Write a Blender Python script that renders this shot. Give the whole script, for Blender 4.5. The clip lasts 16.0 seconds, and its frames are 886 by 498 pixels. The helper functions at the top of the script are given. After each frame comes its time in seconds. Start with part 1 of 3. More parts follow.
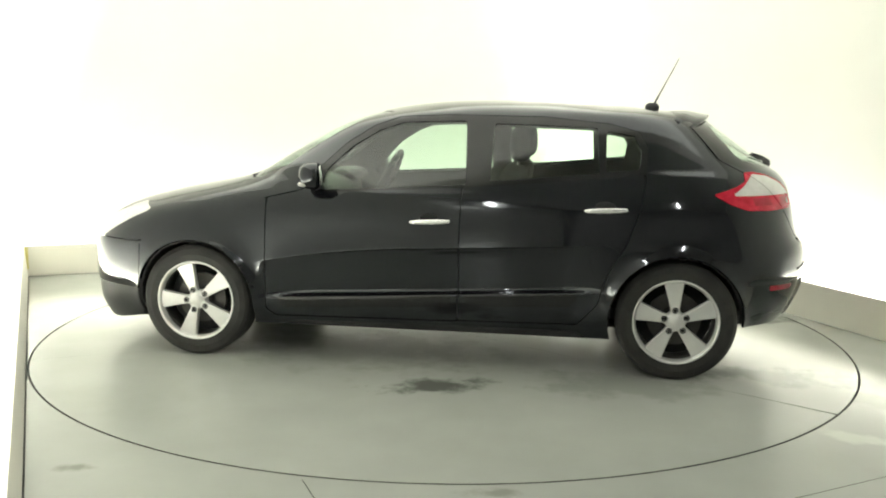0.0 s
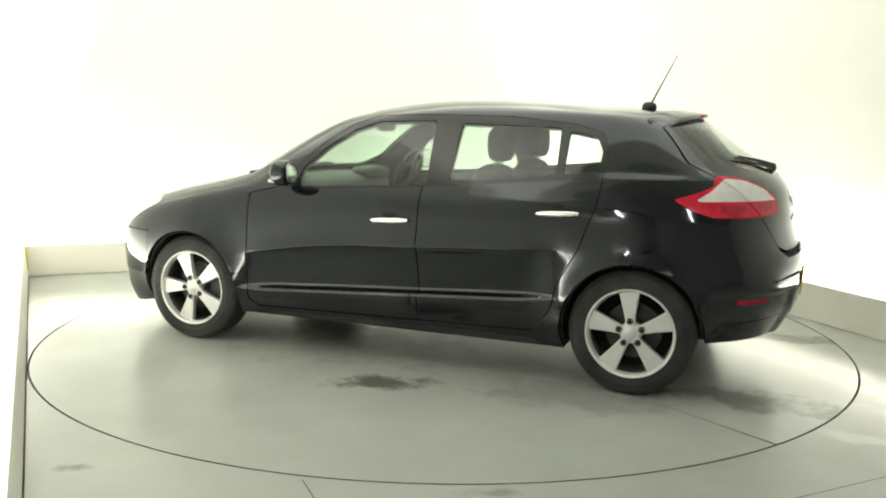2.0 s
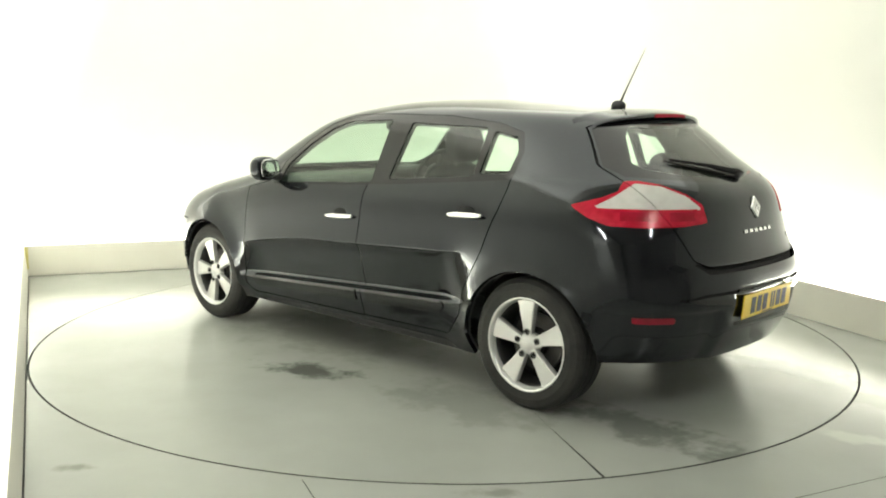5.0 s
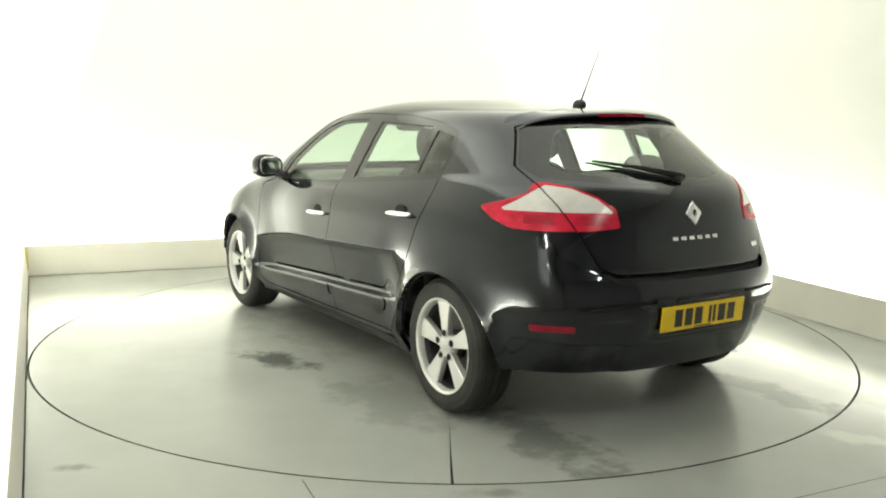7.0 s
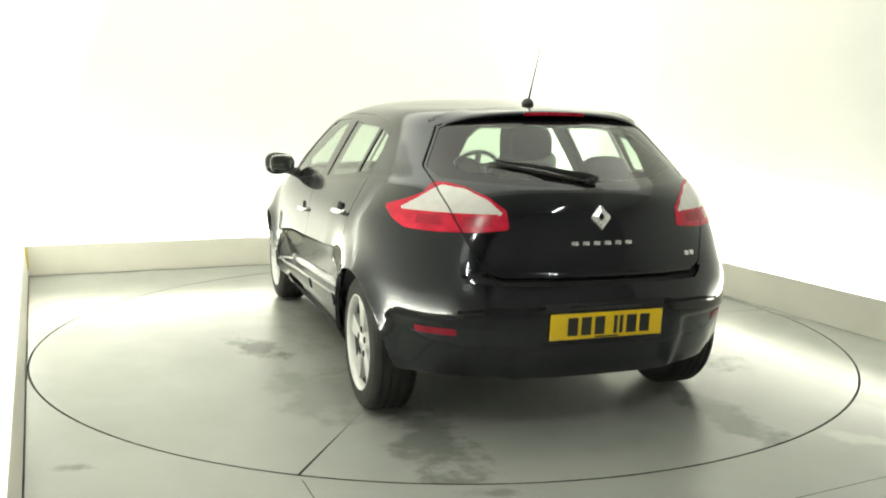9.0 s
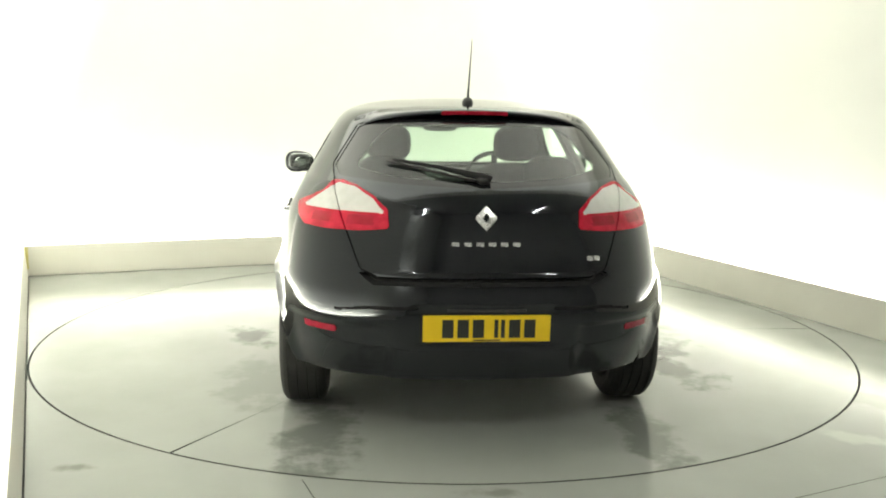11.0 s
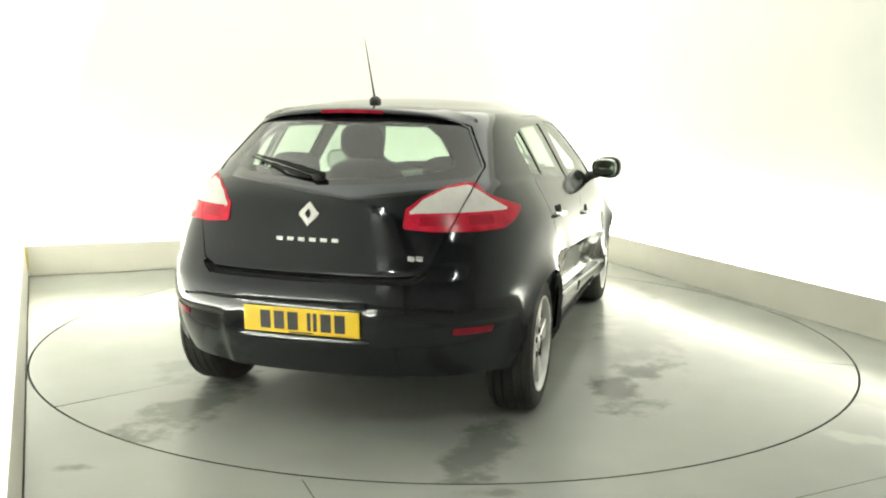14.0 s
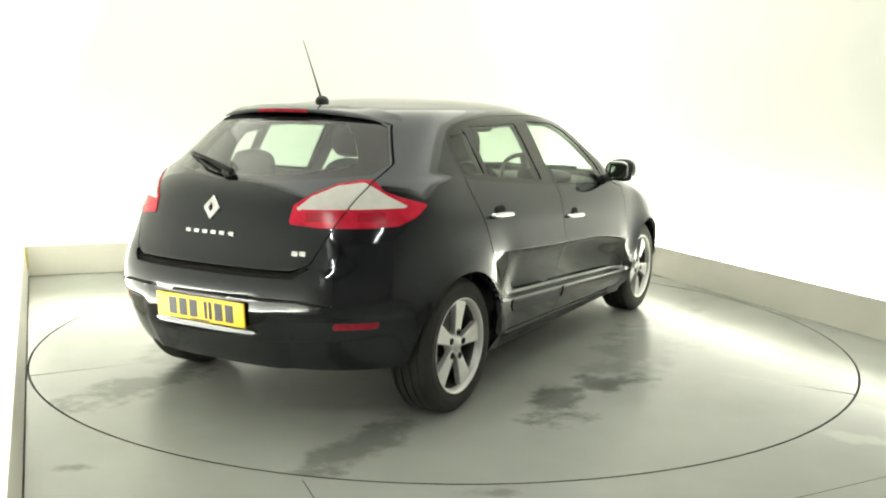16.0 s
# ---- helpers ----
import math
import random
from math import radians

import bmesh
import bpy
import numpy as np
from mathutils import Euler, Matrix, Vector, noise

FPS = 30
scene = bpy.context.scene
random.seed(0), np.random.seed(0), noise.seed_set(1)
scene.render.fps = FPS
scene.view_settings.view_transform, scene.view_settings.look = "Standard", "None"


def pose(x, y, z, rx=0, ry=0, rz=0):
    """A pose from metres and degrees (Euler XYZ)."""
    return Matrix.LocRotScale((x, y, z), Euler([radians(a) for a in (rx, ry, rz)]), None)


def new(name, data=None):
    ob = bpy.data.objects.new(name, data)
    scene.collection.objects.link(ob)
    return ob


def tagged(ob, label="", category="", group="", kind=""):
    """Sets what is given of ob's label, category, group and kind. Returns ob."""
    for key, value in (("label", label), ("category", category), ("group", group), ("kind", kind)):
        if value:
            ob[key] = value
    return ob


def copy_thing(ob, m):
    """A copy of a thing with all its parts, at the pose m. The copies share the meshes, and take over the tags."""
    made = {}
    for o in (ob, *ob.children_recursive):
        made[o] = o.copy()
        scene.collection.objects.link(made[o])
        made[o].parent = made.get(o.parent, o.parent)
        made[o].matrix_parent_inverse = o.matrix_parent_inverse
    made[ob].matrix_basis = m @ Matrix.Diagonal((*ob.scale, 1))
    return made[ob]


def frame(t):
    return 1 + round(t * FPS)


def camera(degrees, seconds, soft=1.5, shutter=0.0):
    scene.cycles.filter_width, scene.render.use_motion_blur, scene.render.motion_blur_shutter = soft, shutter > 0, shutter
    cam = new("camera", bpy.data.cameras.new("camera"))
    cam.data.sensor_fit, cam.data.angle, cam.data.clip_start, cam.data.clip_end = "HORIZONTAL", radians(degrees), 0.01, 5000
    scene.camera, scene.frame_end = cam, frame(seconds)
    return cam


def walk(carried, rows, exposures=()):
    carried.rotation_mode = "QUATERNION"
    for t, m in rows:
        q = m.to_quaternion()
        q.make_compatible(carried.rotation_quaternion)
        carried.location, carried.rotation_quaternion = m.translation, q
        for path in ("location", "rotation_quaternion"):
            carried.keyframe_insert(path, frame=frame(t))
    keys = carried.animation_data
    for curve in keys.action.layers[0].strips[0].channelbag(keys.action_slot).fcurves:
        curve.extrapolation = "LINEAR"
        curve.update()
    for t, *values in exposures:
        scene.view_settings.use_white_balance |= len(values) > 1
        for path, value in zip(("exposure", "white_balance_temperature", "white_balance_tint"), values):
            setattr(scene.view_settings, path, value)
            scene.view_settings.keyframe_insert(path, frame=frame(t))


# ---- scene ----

# ---------------------------------------------------------------- camera
cam = camera(52.47, 16.0, soft=2.0)
CAM_POSE = pose(0, -5.657, 1.389, 90 - 8.70, 0, 0.14) @ pose(0, 0, 0, 0, 0, 0.82)
walk(cam, [(0.0, CAM_POSE), (16.0, CAM_POSE)], exposures=[(0.0, 0.0), (16.0, 0.0)])

# ---------------------------------------------------------------- light
ROOM_TURN = 22.25
ROOM = pose(0, 0, 0, 0, 0, ROOM_TURN)
WEST, EAST, NORTH, SOUTH, CEIL = -2.60, 2.50, 2.777, -6.2, 3.4

world = bpy.data.worlds.new("world")
scene.world = world
world.use_nodes = True
world.node_tree.nodes["Background"].inputs[0].default_value = (0.9, 0.95, 1.0, 1)
world.node_tree.nodes["Background"].inputs[1].default_value = 0.05


# an unseen area light added under the ceiling, which lights the booth evenly
added_overhead_light = bpy.data.lights.new("added_overhead_light", "AREA")
added_overhead_light.shape, added_overhead_light.size, added_overhead_light.size_y = "RECTANGLE", 4.4, 4.6
added_overhead_light.energy, added_overhead_light.color = 84, (0.99, 1.0, 0.90)
new("added_overhead_light", added_overhead_light).matrix_world = ROOM @ pose(-0.1, 0.2, CEIL - 0.05)


# strip lights in the trough behind the skirting, which wash the walls from below
SET = 0.15
SIDE = ROOM.inverted() @ pose(-3.42, 1.591, 0, 0, 0, 24.5)


def trough_light(m, length, power=29):
    """A long strip light at the pose m: it lies along x and shines up, leaning towards +y."""
    data = bpy.data.lights.new("trough_light", "AREA")
    data.shape, data.size, data.size_y = "RECTANGLE", length, 0.05
    data.energy, data.color = power * length, (0.99, 1.0, 0.90)
    new("trough_light", data).matrix_world = ROOM @ m @ pose(0, 0, 0, 180 - 8, 0, 0)


trough_light(pose((WEST + EAST) / 2, NORTH + 0.085, 0.10), 4.9)
trough_light(pose(EAST + 0.085, NORTH - 2.6, 0.10, 0, 0, -90), 4.9, 38)
trough_light(SIDE @ pose(-0.085, -2.9, 0.10, 0, 0, 90), 5.6, 46)

# two fluorescent strips under the added dark ceiling in front of the booth
for lamp_at in (pose(-0.7, -4.7, 2.75, 0, 0, 78), pose(1.9, -4.0, 2.75, 0, 0, 102)):
    strip_data = bpy.data.lights.new("front_strip_light", "AREA")
    strip_data.shape, strip_data.size, strip_data.size_y = "RECTANGLE", 1.2, 0.025
    strip_data.energy, strip_data.color = 20, (0.99, 1.0, 0.92)
    new("front_strip_light", strip_data).matrix_world = lamp_at


# ---------------------------------------------------------------- materials
def nodes_of(name):
    m = bpy.data.materials.new(name)
    m.use_nodes = True
    nt = m.node_tree
    return m, nt, nt.nodes["Principled BSDF"]


def add_node(nt, kind, **values):
    n = nt.nodes.new(kind)
    for key, value in values.items():
        n.inputs[key].default_value = value
    return n


def noise_tex(nt, scale, detail=4.0, rough=0.55):
    co = nt.nodes.new("ShaderNodeTexCoord")
    n = add_node(nt, "ShaderNodeTexNoise", Scale=scale, Detail=detail, Roughness=rough)
    nt.links.new(co.outputs["Object"], n.inputs["Vector"])
    return n


def ramp(nt, source, lo, hi, c0, c1):
    r = nt.nodes.new("ShaderNodeValToRGB")
    r.color_ramp.elements[0].position, r.color_ramp.elements[1].position = lo, hi
    r.color_ramp.elements[0].color, r.color_ramp.elements[1].color = (*c0, 1), (*c1, 1)
    nt.links.new(source, r.inputs[0])
    return r


def surface(name, c0, c1, rough=0.5, rough_to=None, metal=0.0, big=3.0, fine=60.0, bump=0.1, coat=0.0, spec=0.5):
    """A surface with a slow change of colour, a fine grain in its gloss and a light relief."""
    m, nt, p = nodes_of(name)
    slow, grain = noise_tex(nt, big), noise_tex(nt, fine, 6.0, 0.65)
    col = ramp(nt, slow.outputs["Fac"], 0.3, 0.7, c0, c1)
    nt.links.new(col.outputs[0], p.inputs["Base Color"])
    rough_to = rough * 1.25 if rough_to is None else rough_to
    g = ramp(nt, grain.outputs["Fac"], 0.3, 0.75, (rough,) * 3, (rough_to,) * 3)
    nt.links.new(g.outputs[0], p.inputs["Roughness"])
    p.inputs["Metallic"].default_value = metal
    p.inputs["Coat Weight"].default_value = coat
    p.inputs["Coat Roughness"].default_value = 0.03
    p.inputs["Specular IOR Level"].default_value = spec
    if bump:
        b = add_node(nt, "ShaderNodeBump", Strength=bump, Distance=0.002)
        nt.links.new(grain.outputs["Fac"], b.inputs["Height"])
        nt.links.new(b.outputs[0], p.inputs["Normal"])
    return m


def glass(name, tint, rough=0.0):
    m, nt, p = nodes_of(name)
    nt.nodes.remove(p)
    clear = add_node(nt, "ShaderNodeBsdfTransparent", Color=(*tint, 1))
    gloss = add_node(nt, "ShaderNodeBsdfGlossy", Color=(1, 1, 1, 1), Roughness=rough)
    facing = add_node(nt, "ShaderNodeLayerWeight", Blend=0.5)
    power = nt.nodes.new("ShaderNodeMath")
    power.operation = "POWER"
    power.inputs[1].default_value = 5.0
    nt.links.new(facing.outputs["Facing"], power.inputs[0])
    fres = nt.nodes.new("ShaderNodeMath")
    fres.operation = "MULTIPLY_ADD"
    fres.inputs[1].default_value, fres.inputs[2].default_value = 0.94, 0.06
    nt.links.new(power.outputs[0], fres.inputs[0])
    mix = nt.nodes.new("ShaderNodeMixShader")
    nt.links.new(fres.outputs[0], mix.inputs[0])
    nt.links.new(clear.outputs[0], mix.inputs[1])
    nt.links.new(gloss.outputs[0], mix.inputs[2])
    nt.links.new(mix.outputs[0], nt.nodes["Material Output"].inputs[0])
    return m


PAINT = surface("black_paint", (0.0016, 0.0017, 0.0028), (0.0030, 0.0031, 0.0046), 0.05, 0.10, big=2.0, fine=90, bump=0.0, spec=0.74)
PAINT.node_tree.nodes["Principled BSDF"].inputs["Specular Tint"].default_value = (0.90, 0.94, 1.0, 1)
TRIM = surface("black_plastic", (0.012, 0.012, 0.013), (0.020, 0.020, 0.021), 0.38, 0.5, fine=220, bump=0.15)
MOULDING = surface("satin_black", (0.006, 0.006, 0.007), (0.010, 0.010, 0.011), 0.16, 0.24, bump=0.0, spec=0.5)
GLOSS_TRIM = surface("gloss_black", (0.008, 0.008, 0.009), (0.012, 0.012, 0.013), 0.08, 0.12, bump=0.0)
DARK = surface("underside_black", (0.006, 0.006, 0.006), (0.012, 0.012, 0.012), 0.8, 0.95, bump=0.2)
FABRIC = surface("charcoal_fabric", (0.020, 0.020, 0.022), (0.034, 0.034, 0.036), 0.9, 1.0, big=8, fine=150, bump=0.08)
LINING = surface("grey_lining", (0.06, 0.06, 0.058), (0.075, 0.075, 0.072), 0.9, 1.0, fine=120, bump=0.05)
RUBBER = surface("tyre_rubber", (0.020, 0.020, 0.019), (0.036, 0.035, 0.033), 0.62, 0.8, big=9, fine=150, bump=0.3, spec=0.25)
ALLOY = surface("silver_alloy", (0.60, 0.60, 0.59), (0.69, 0.69, 0.68), 0.28, 0.42, metal=0.45, big=6, fine=160, bump=0.05)
STEEL = surface("dull_steel", (0.05, 0.048, 0.045), (0.10, 0.095, 0.09), 0.45, 0.6, metal=0.8, bump=0.1)
# inside of the rim, much darker than the spokes
BARREL = surface("dark_alloy", (0.035, 0.034, 0.033), (0.07, 0.068, 0.065), 0.5, 0.7, metal=0.5, big=12, bump=0.1)
CHROME = surface("chrome", (0.86, 0.86, 0.86), (0.92, 0.92, 0.92), 0.22, 0.30, metal=0.8, bump=0.0)
RED = surface("red_lens", (0.40, 0.006, 0.022), (0.64, 0.018, 0.052), 0.16, 0.26, big=16, fine=120, bump=0.05, spec=0.35)
DEEP_RED = surface("dark_red_reflector", (0.19, 0.004, 0.014), (0.28, 0.006, 0.022), 0.15, 0.25, big=20, bump=0.05)
CLEAR = surface("clear_lens", (0.64, 0.625, 0.60), (0.72, 0.705, 0.68), 0.12, 0.2, big=25, fine=120, bump=0.05, spec=0.4)
YELLOW = surface("yellow_plate", (0.78, 0.52, 0.010), (0.84, 0.58, 0.016), 0.30, 0.4, big=12, bump=0.03)
LAMP_RED = surface("deep_red_lens", (0.29, 0.004, 0.017), (0.42, 0.009, 0.032), 0.15, 0.25, big=20, bump=0.05)
INK = surface("black_ink", (0.012, 0.012, 0.010), (0.02, 0.02, 0.018), 0.4, bump=0.0)
GLASS = glass("tinted_glass", (0.735, 0.85, 0.755))
WALL = surface("white_paint_wall", (0.775, 0.775, 0.73), (0.815, 0.815, 0.77), 0.6, 0.7, big=0.8, fine=40, bump=0.06)
# grey for unseen surfaces; the dimness behind the camera is put into its colour
GLOOM = surface("unseen_dim_grey", (0.32, 0.322, 0.310), (0.36, 0.362, 0.350), 0.85, 0.95, big=1.5, fine=30, bump=0.2)
SKIRT = surface("cream_skirting", (0.72, 0.70, 0.62), (0.78, 0.76, 0.68), 0.45, 0.55, big=2.0, fine=50, bump=0.08)
JOINT = surface("dark_joint", (0.02, 0.02, 0.018), (0.04, 0.04, 0.035), 0.9, bump=0.1)


# the middle, darker grey also serves the small grime smudges at the floor's front
WET, DARK_MARK, PALE_REFLECTION = (0.075, 0.078, 0.068), (0.16, 0.16, 0.14), (0.52, 0.52, 0.48)


def floor_paint(name, patches):
    """Pale grey-green floor paint with a worn gloss, and marks or painted reflections listed as (x, y, half length,
    half width, turn, depth, colour).
    """
    m, nt, p = nodes_of(name)
    slow, mid, grain = noise_tex(nt, 0.7, 3.0), noise_tex(nt, 2.2, 5.0), noise_tex(nt, 70.0, 6.0, 0.65)
    base = ramp(nt, slow.outputs["Fac"], 0.3, 0.7, (0.315, 0.326, 0.302), (0.362, 0.373, 0.347))
    worn = ramp(nt, mid.outputs["Fac"], 0.2, 0.8, (0.92, 0.92, 0.915), (1.05, 1.05, 1.05))
    mul = nt.nodes.new("ShaderNodeMix")
    mul.data_type, mul.blend_type = "RGBA", "MULTIPLY"
    mul.inputs[0].default_value = 1.0
    nt.links.new(base.outputs[0], mul.inputs[6])
    nt.links.new(worn.outputs[0], mul.inputs[7])
    colour = mul.outputs[2]
    gloss = ramp(nt, mid.outputs["Fac"], 0.25, 0.8, (0.17,) * 3, (0.25,) * 3).outputs[0]
    co = nt.nodes.new("ShaderNodeTexCoord")
    ragged = noise_tex(nt, 5.0, 6.0, 0.62)
    for x, y, lx, ly, turn, depth, shade in patches:
        mp = nt.nodes.new("ShaderNodeMapping")
        mp.vector_type = "TEXTURE"
        mp.inputs["Location"].default_value = (x, y, 0)
        mp.inputs["Rotation"].default_value = (0, 0, radians(turn))
        mp.inputs["Scale"].default_value = (lx, ly, 1000)
        nt.links.new(co.outputs["Object"], mp.inputs["Vector"])
        ln = nt.nodes.new("ShaderNodeVectorMath")
        ln.operation = "LENGTH"
        nt.links.new(mp.outputs[0], ln.inputs[0])
        add = nt.nodes.new("ShaderNodeMath")
        add.operation = "MULTIPLY_ADD"
        nt.links.new(ragged.outputs["Fac"], add.inputs[0])
        add.inputs[1].default_value = 3.0
        nt.links.new(ln.outputs["Value"], add.inputs[2])
        half = nt.nodes.new("ShaderNodeMapRange")
        half.interpolation_type = "SMOOTHSTEP"
        half.inputs["From Min"].default_value, half.inputs["From Max"].default_value = 1.85, 2.6
        half.inputs["To Min"].default_value, half.inputs["To Max"].default_value = depth, 0.0
        nt.links.new(add.outputs[0], half.inputs["Value"])
        for kind, old, to in (("colour", colour, (*shade, 1)), ("gloss", gloss, (0.12, 0.12, 0.12, 1))):
            if kind == "gloss" and shade != WET:
                continue
            mix = nt.nodes.new("ShaderNodeMix")
            mix.data_type = "RGBA"
            nt.links.new(half.outputs[0], mix.inputs[0])
            nt.links.new(old, mix.inputs[6])
            mix.inputs[7].default_value = to
            if kind == "colour":
                colour = mix.outputs[2]
            else:
                gloss = mix.outputs[2]
    nt.links.new(colour, p.inputs["Base Color"])
    nt.links.new(gloss, p.inputs["Roughness"])
    p.inputs["Specular IOR Level"].default_value = 0.27
    b = add_node(nt, "ShaderNodeBump", Strength=0.05, Distance=0.002)
    nt.links.new(grain.outputs["Fac"], b.inputs["Height"])
    nt.links.new(b.outputs[0], p.inputs["Normal"])
    return m


# the last mark makes the deck a little darker under the car's middle
DECK = floor_paint("deck_paint", [(-0.13, 1.22, 0.30, 0.13, 27, 0.85, WET), (-1.92, 0.70, 0.60, 0.17, -4, 0.55, WET), (-1.92, -0.73, 0.55, 0.14, 2, 0.55, WET),
                                 (-0.95, -1.22, 0.46, 0.15, 12, 0.85, WET), (-0.55, -1.28, 0.28, 0.14, -30, 0.8, WET), (-1.1, 1.0, 0.5, 0.3, 10, 0.25, WET),
                                 (0.35, -1.22, 1.2, 0.26, 3, 0.40, WET), (0.4, 0.6, 0.9, 0.5, 0, 0.3, DARK_MARK)])
# the first, pale streak is a wall reflection painted into the floor colour
FLOOR = floor_paint("floor_paint", [(1.85, -1.90, 0.42, 0.08, -28, 0.45, PALE_REFLECTION), (-1.413, -2.33, 0.10, 0.05, 0, 0.7, DARK_MARK),
                                   (0.20, -2.51, 0.12, 0.05, 10, 0.6, DARK_MARK), (2.15, -1.4, 0.5, 0.12, -60, 0.35, DARK_MARK), (2.2, 0.9, 0.9, 0.10, -68, 0.4, DARK_MARK)])


# ---------------------------------------------------------------- mesh helpers
def to_mesh(name, bm, material, smooth=True):
    me = bpy.data.meshes.new(name)
    bm.normal_update()
    bm.to_mesh(me)
    bm.free()
    if smooth:
        me.polygons.foreach_set("use_smooth", [True] * len(me.polygons))
    me.materials.append(material)
    return me


def part(name, bm, material, parent, label="", smooth=False, at=None):
    ob = new(name, to_mesh(name, bm, material, smooth))
    ob.parent = parent
    if at is not None:
        ob.matrix_basis = at
    return tagged(ob, label) if label else ob


def box(bm, lo, hi, m=None, bevel=0.0, segments=2):
    lo, hi = Vector(lo), Vector(hi)
    got = bmesh.ops.create_cube(bm, size=1.0, matrix=Matrix.Translation((lo + hi) / 2) @ Matrix.Diagonal((*(hi - lo), 1)))
    verts = got["verts"]
    if bevel:
        edges = list({e for v in verts for e in v.link_edges})
        out = bmesh.ops.bevel(bm, geom=edges, offset=bevel, segments=segments, profile=0.5, affect="EDGES", clamp_overlap=True)
        verts = list({v for f in out["faces"] for v in f.verts} | {v for v in verts if v.is_valid})
    if m is not None:
        bmesh.ops.transform(bm, matrix=m, verts=verts)
    return bm


def box_bm(lo, hi, m=None, bevel=0.0, segments=2):
    return box(bmesh.new(), lo, hi, m, bevel, segments)


def lathe(profile, segments=64, axis="Y", bm=None):
    """Turns a profile of (radius, along the axis) about the axis Y or Z."""
    bm = bm or bmesh.new()
    rings = []
    for r, h in profile:
        ring = []
        for k in range(segments):
            a = 2 * math.pi * k / segments
            c, s = r * math.cos(a), r * math.sin(a)
            ring.append(bm.verts.new((c, h, s) if axis == "Y" else (c, s, h)))
        rings.append(ring)
    for p, q in zip(rings, rings[1:]):
        for k in range(segments):
            j = (k + 1) % segments
            bm.faces.new((p[k], q[k], q[j], p[j]))
    bmesh.ops.recalc_face_normals(bm, faces=bm.faces)
    return bm


def slab(outline, depth, bm=None, m=None, bevel=0.0):
    """A flat piece: the outline in the x z plane, given its depth along -y, with a bevelled front edge."""
    bm = bm or bmesh.new()
    front = [bm.verts.new((x, 0, z)) for x, z in outline]
    face = bm.faces.new(front)
    got = bmesh.ops.extrude_face_region(bm, geom=[face])
    back = [v for v in got["geom"] if isinstance(v, bmesh.types.BMVert)]
    bmesh.ops.translate(bm, verts=back, vec=(0, -depth, 0))
    verts = front + back
    if bevel:
        out = bmesh.ops.bevel(bm, geom=[e for e in face.edges if face.is_valid], offset=bevel, segments=2, profile=0.5, affect="EDGES")
        verts = list({v for v in verts if v.is_valid} | {v for f in out["faces"] for v in f.verts})
    bmesh.ops.recalc_face_normals(bm, faces=list({f for v in verts for f in v.link_faces}))
    if m is not None:
        bmesh.ops.transform(bm, matrix=m, verts=verts)
    return bm


# ---------------------------------------------------------------- the studio
def structure(name, bm, material, label, smooth=False):
    bmesh.ops.transform(bm, matrix=ROOM, verts=bm.verts)
    return tagged(new(name, to_mesh(name, bm, material, smooth)), label, kind="structure")


TABLE_R = 2.435


def floor_mesh():
    """The studio floor, with a round opening for the turntable and the opening's rim."""
    bm = bmesh.new()
    n, hole = 160, TABLE_R + 0.011
    inner, outer, low = [], [], []
    for k in range(n):
        a = 2 * math.pi * (k + 0.5) / n
        c, s = math.cos(a), math.sin(a)
        inner.append(bm.verts.new((hole * c, hole * s, 0)))
        low.append(bm.verts.new((hole * c, hole * s, -0.12)))
        reach = min((EAST + 0.25 if c > 0 else WEST - 0.45) / c if abs(c) > 1e-6 else 99, (NORTH + 0.25) / s if s > 1e-6 else (-2.9 / s if s < -1e-6 else 99))
        outer.append(bm.verts.new((reach * c, reach * s, 0)))
    for k in range(n):
        j = (k + 1) % n
        bm.faces.new((inner[k], outer[k], outer[j], inner[j]))
        bm.faces.new((low[k], inner[k], inner[j], low[j])).material_index = 1
    v = [bm.verts.new(p) for p in ((WEST - 0.45, -2.9, 0), (WEST - 0.45, SOUTH - 0.3, 0), (EAST + 0.25, SOUTH - 0.3, 0), (EAST + 0.25, -2.9, 0))]
    bm.faces.new(v)
    bmesh.ops.recalc_face_normals(bm, faces=bm.faces)
    return bm


structure("floor", floor_mesh(), FLOOR, "pale grey painted studio floor with a worn gloss").data.materials.append(JOINT)
structure("pit_floor", box_bm((-2.6, -2.7, -0.2), (2.6, 2.7, -0.13)), JOINT, "dark pit under the turntable")
T = 0.15
structure("wall_north", box_bm((WEST - 0.35 - T, NORTH + SET, 0), (EAST + SET + T, NORTH + SET + T, CEIL)), WALL, "white painted studio wall, brightly lit")
structure("wall_east", box_bm((EAST + SET, SOUTH - SET, 0), (EAST + SET + T, NORTH + SET, CEIL)), WALL, "white painted studio wall, brightly lit")
structure("wall_west", box_bm((WEST - 0.35 - T, SOUTH - SET, 0), (WEST - 0.35, NORTH + SET, CEIL)), WALL, "white painted studio wall, brightly lit")
# the side panel by the turntable, a little out of square with the room
structure("side_wall", box_bm((-SET - T, -6.3, 0), (-SET, 0.3, CEIL), SIDE), WALL, "white painted side wall by the turntable")
structure("baseboard_side", box_bm((-0.03, -6.3, 0), (0.0, 0.02, 0.255), SIDE @ pose(0, 0, 0, 0, -4.5, 0), bevel=0.003), SKIRT, "tall cream skirting board along the side wall")
# unseen wall and ceiling section, added so that the car paint reflects something dark
structure("wall_south", box_bm((WEST - 0.35 - T, SOUTH - SET - T, 0), (EAST + SET + T, SOUTH - SET, CEIL)), GLOOM, "unseen dark grey wall behind the booth, added to dim reflections")
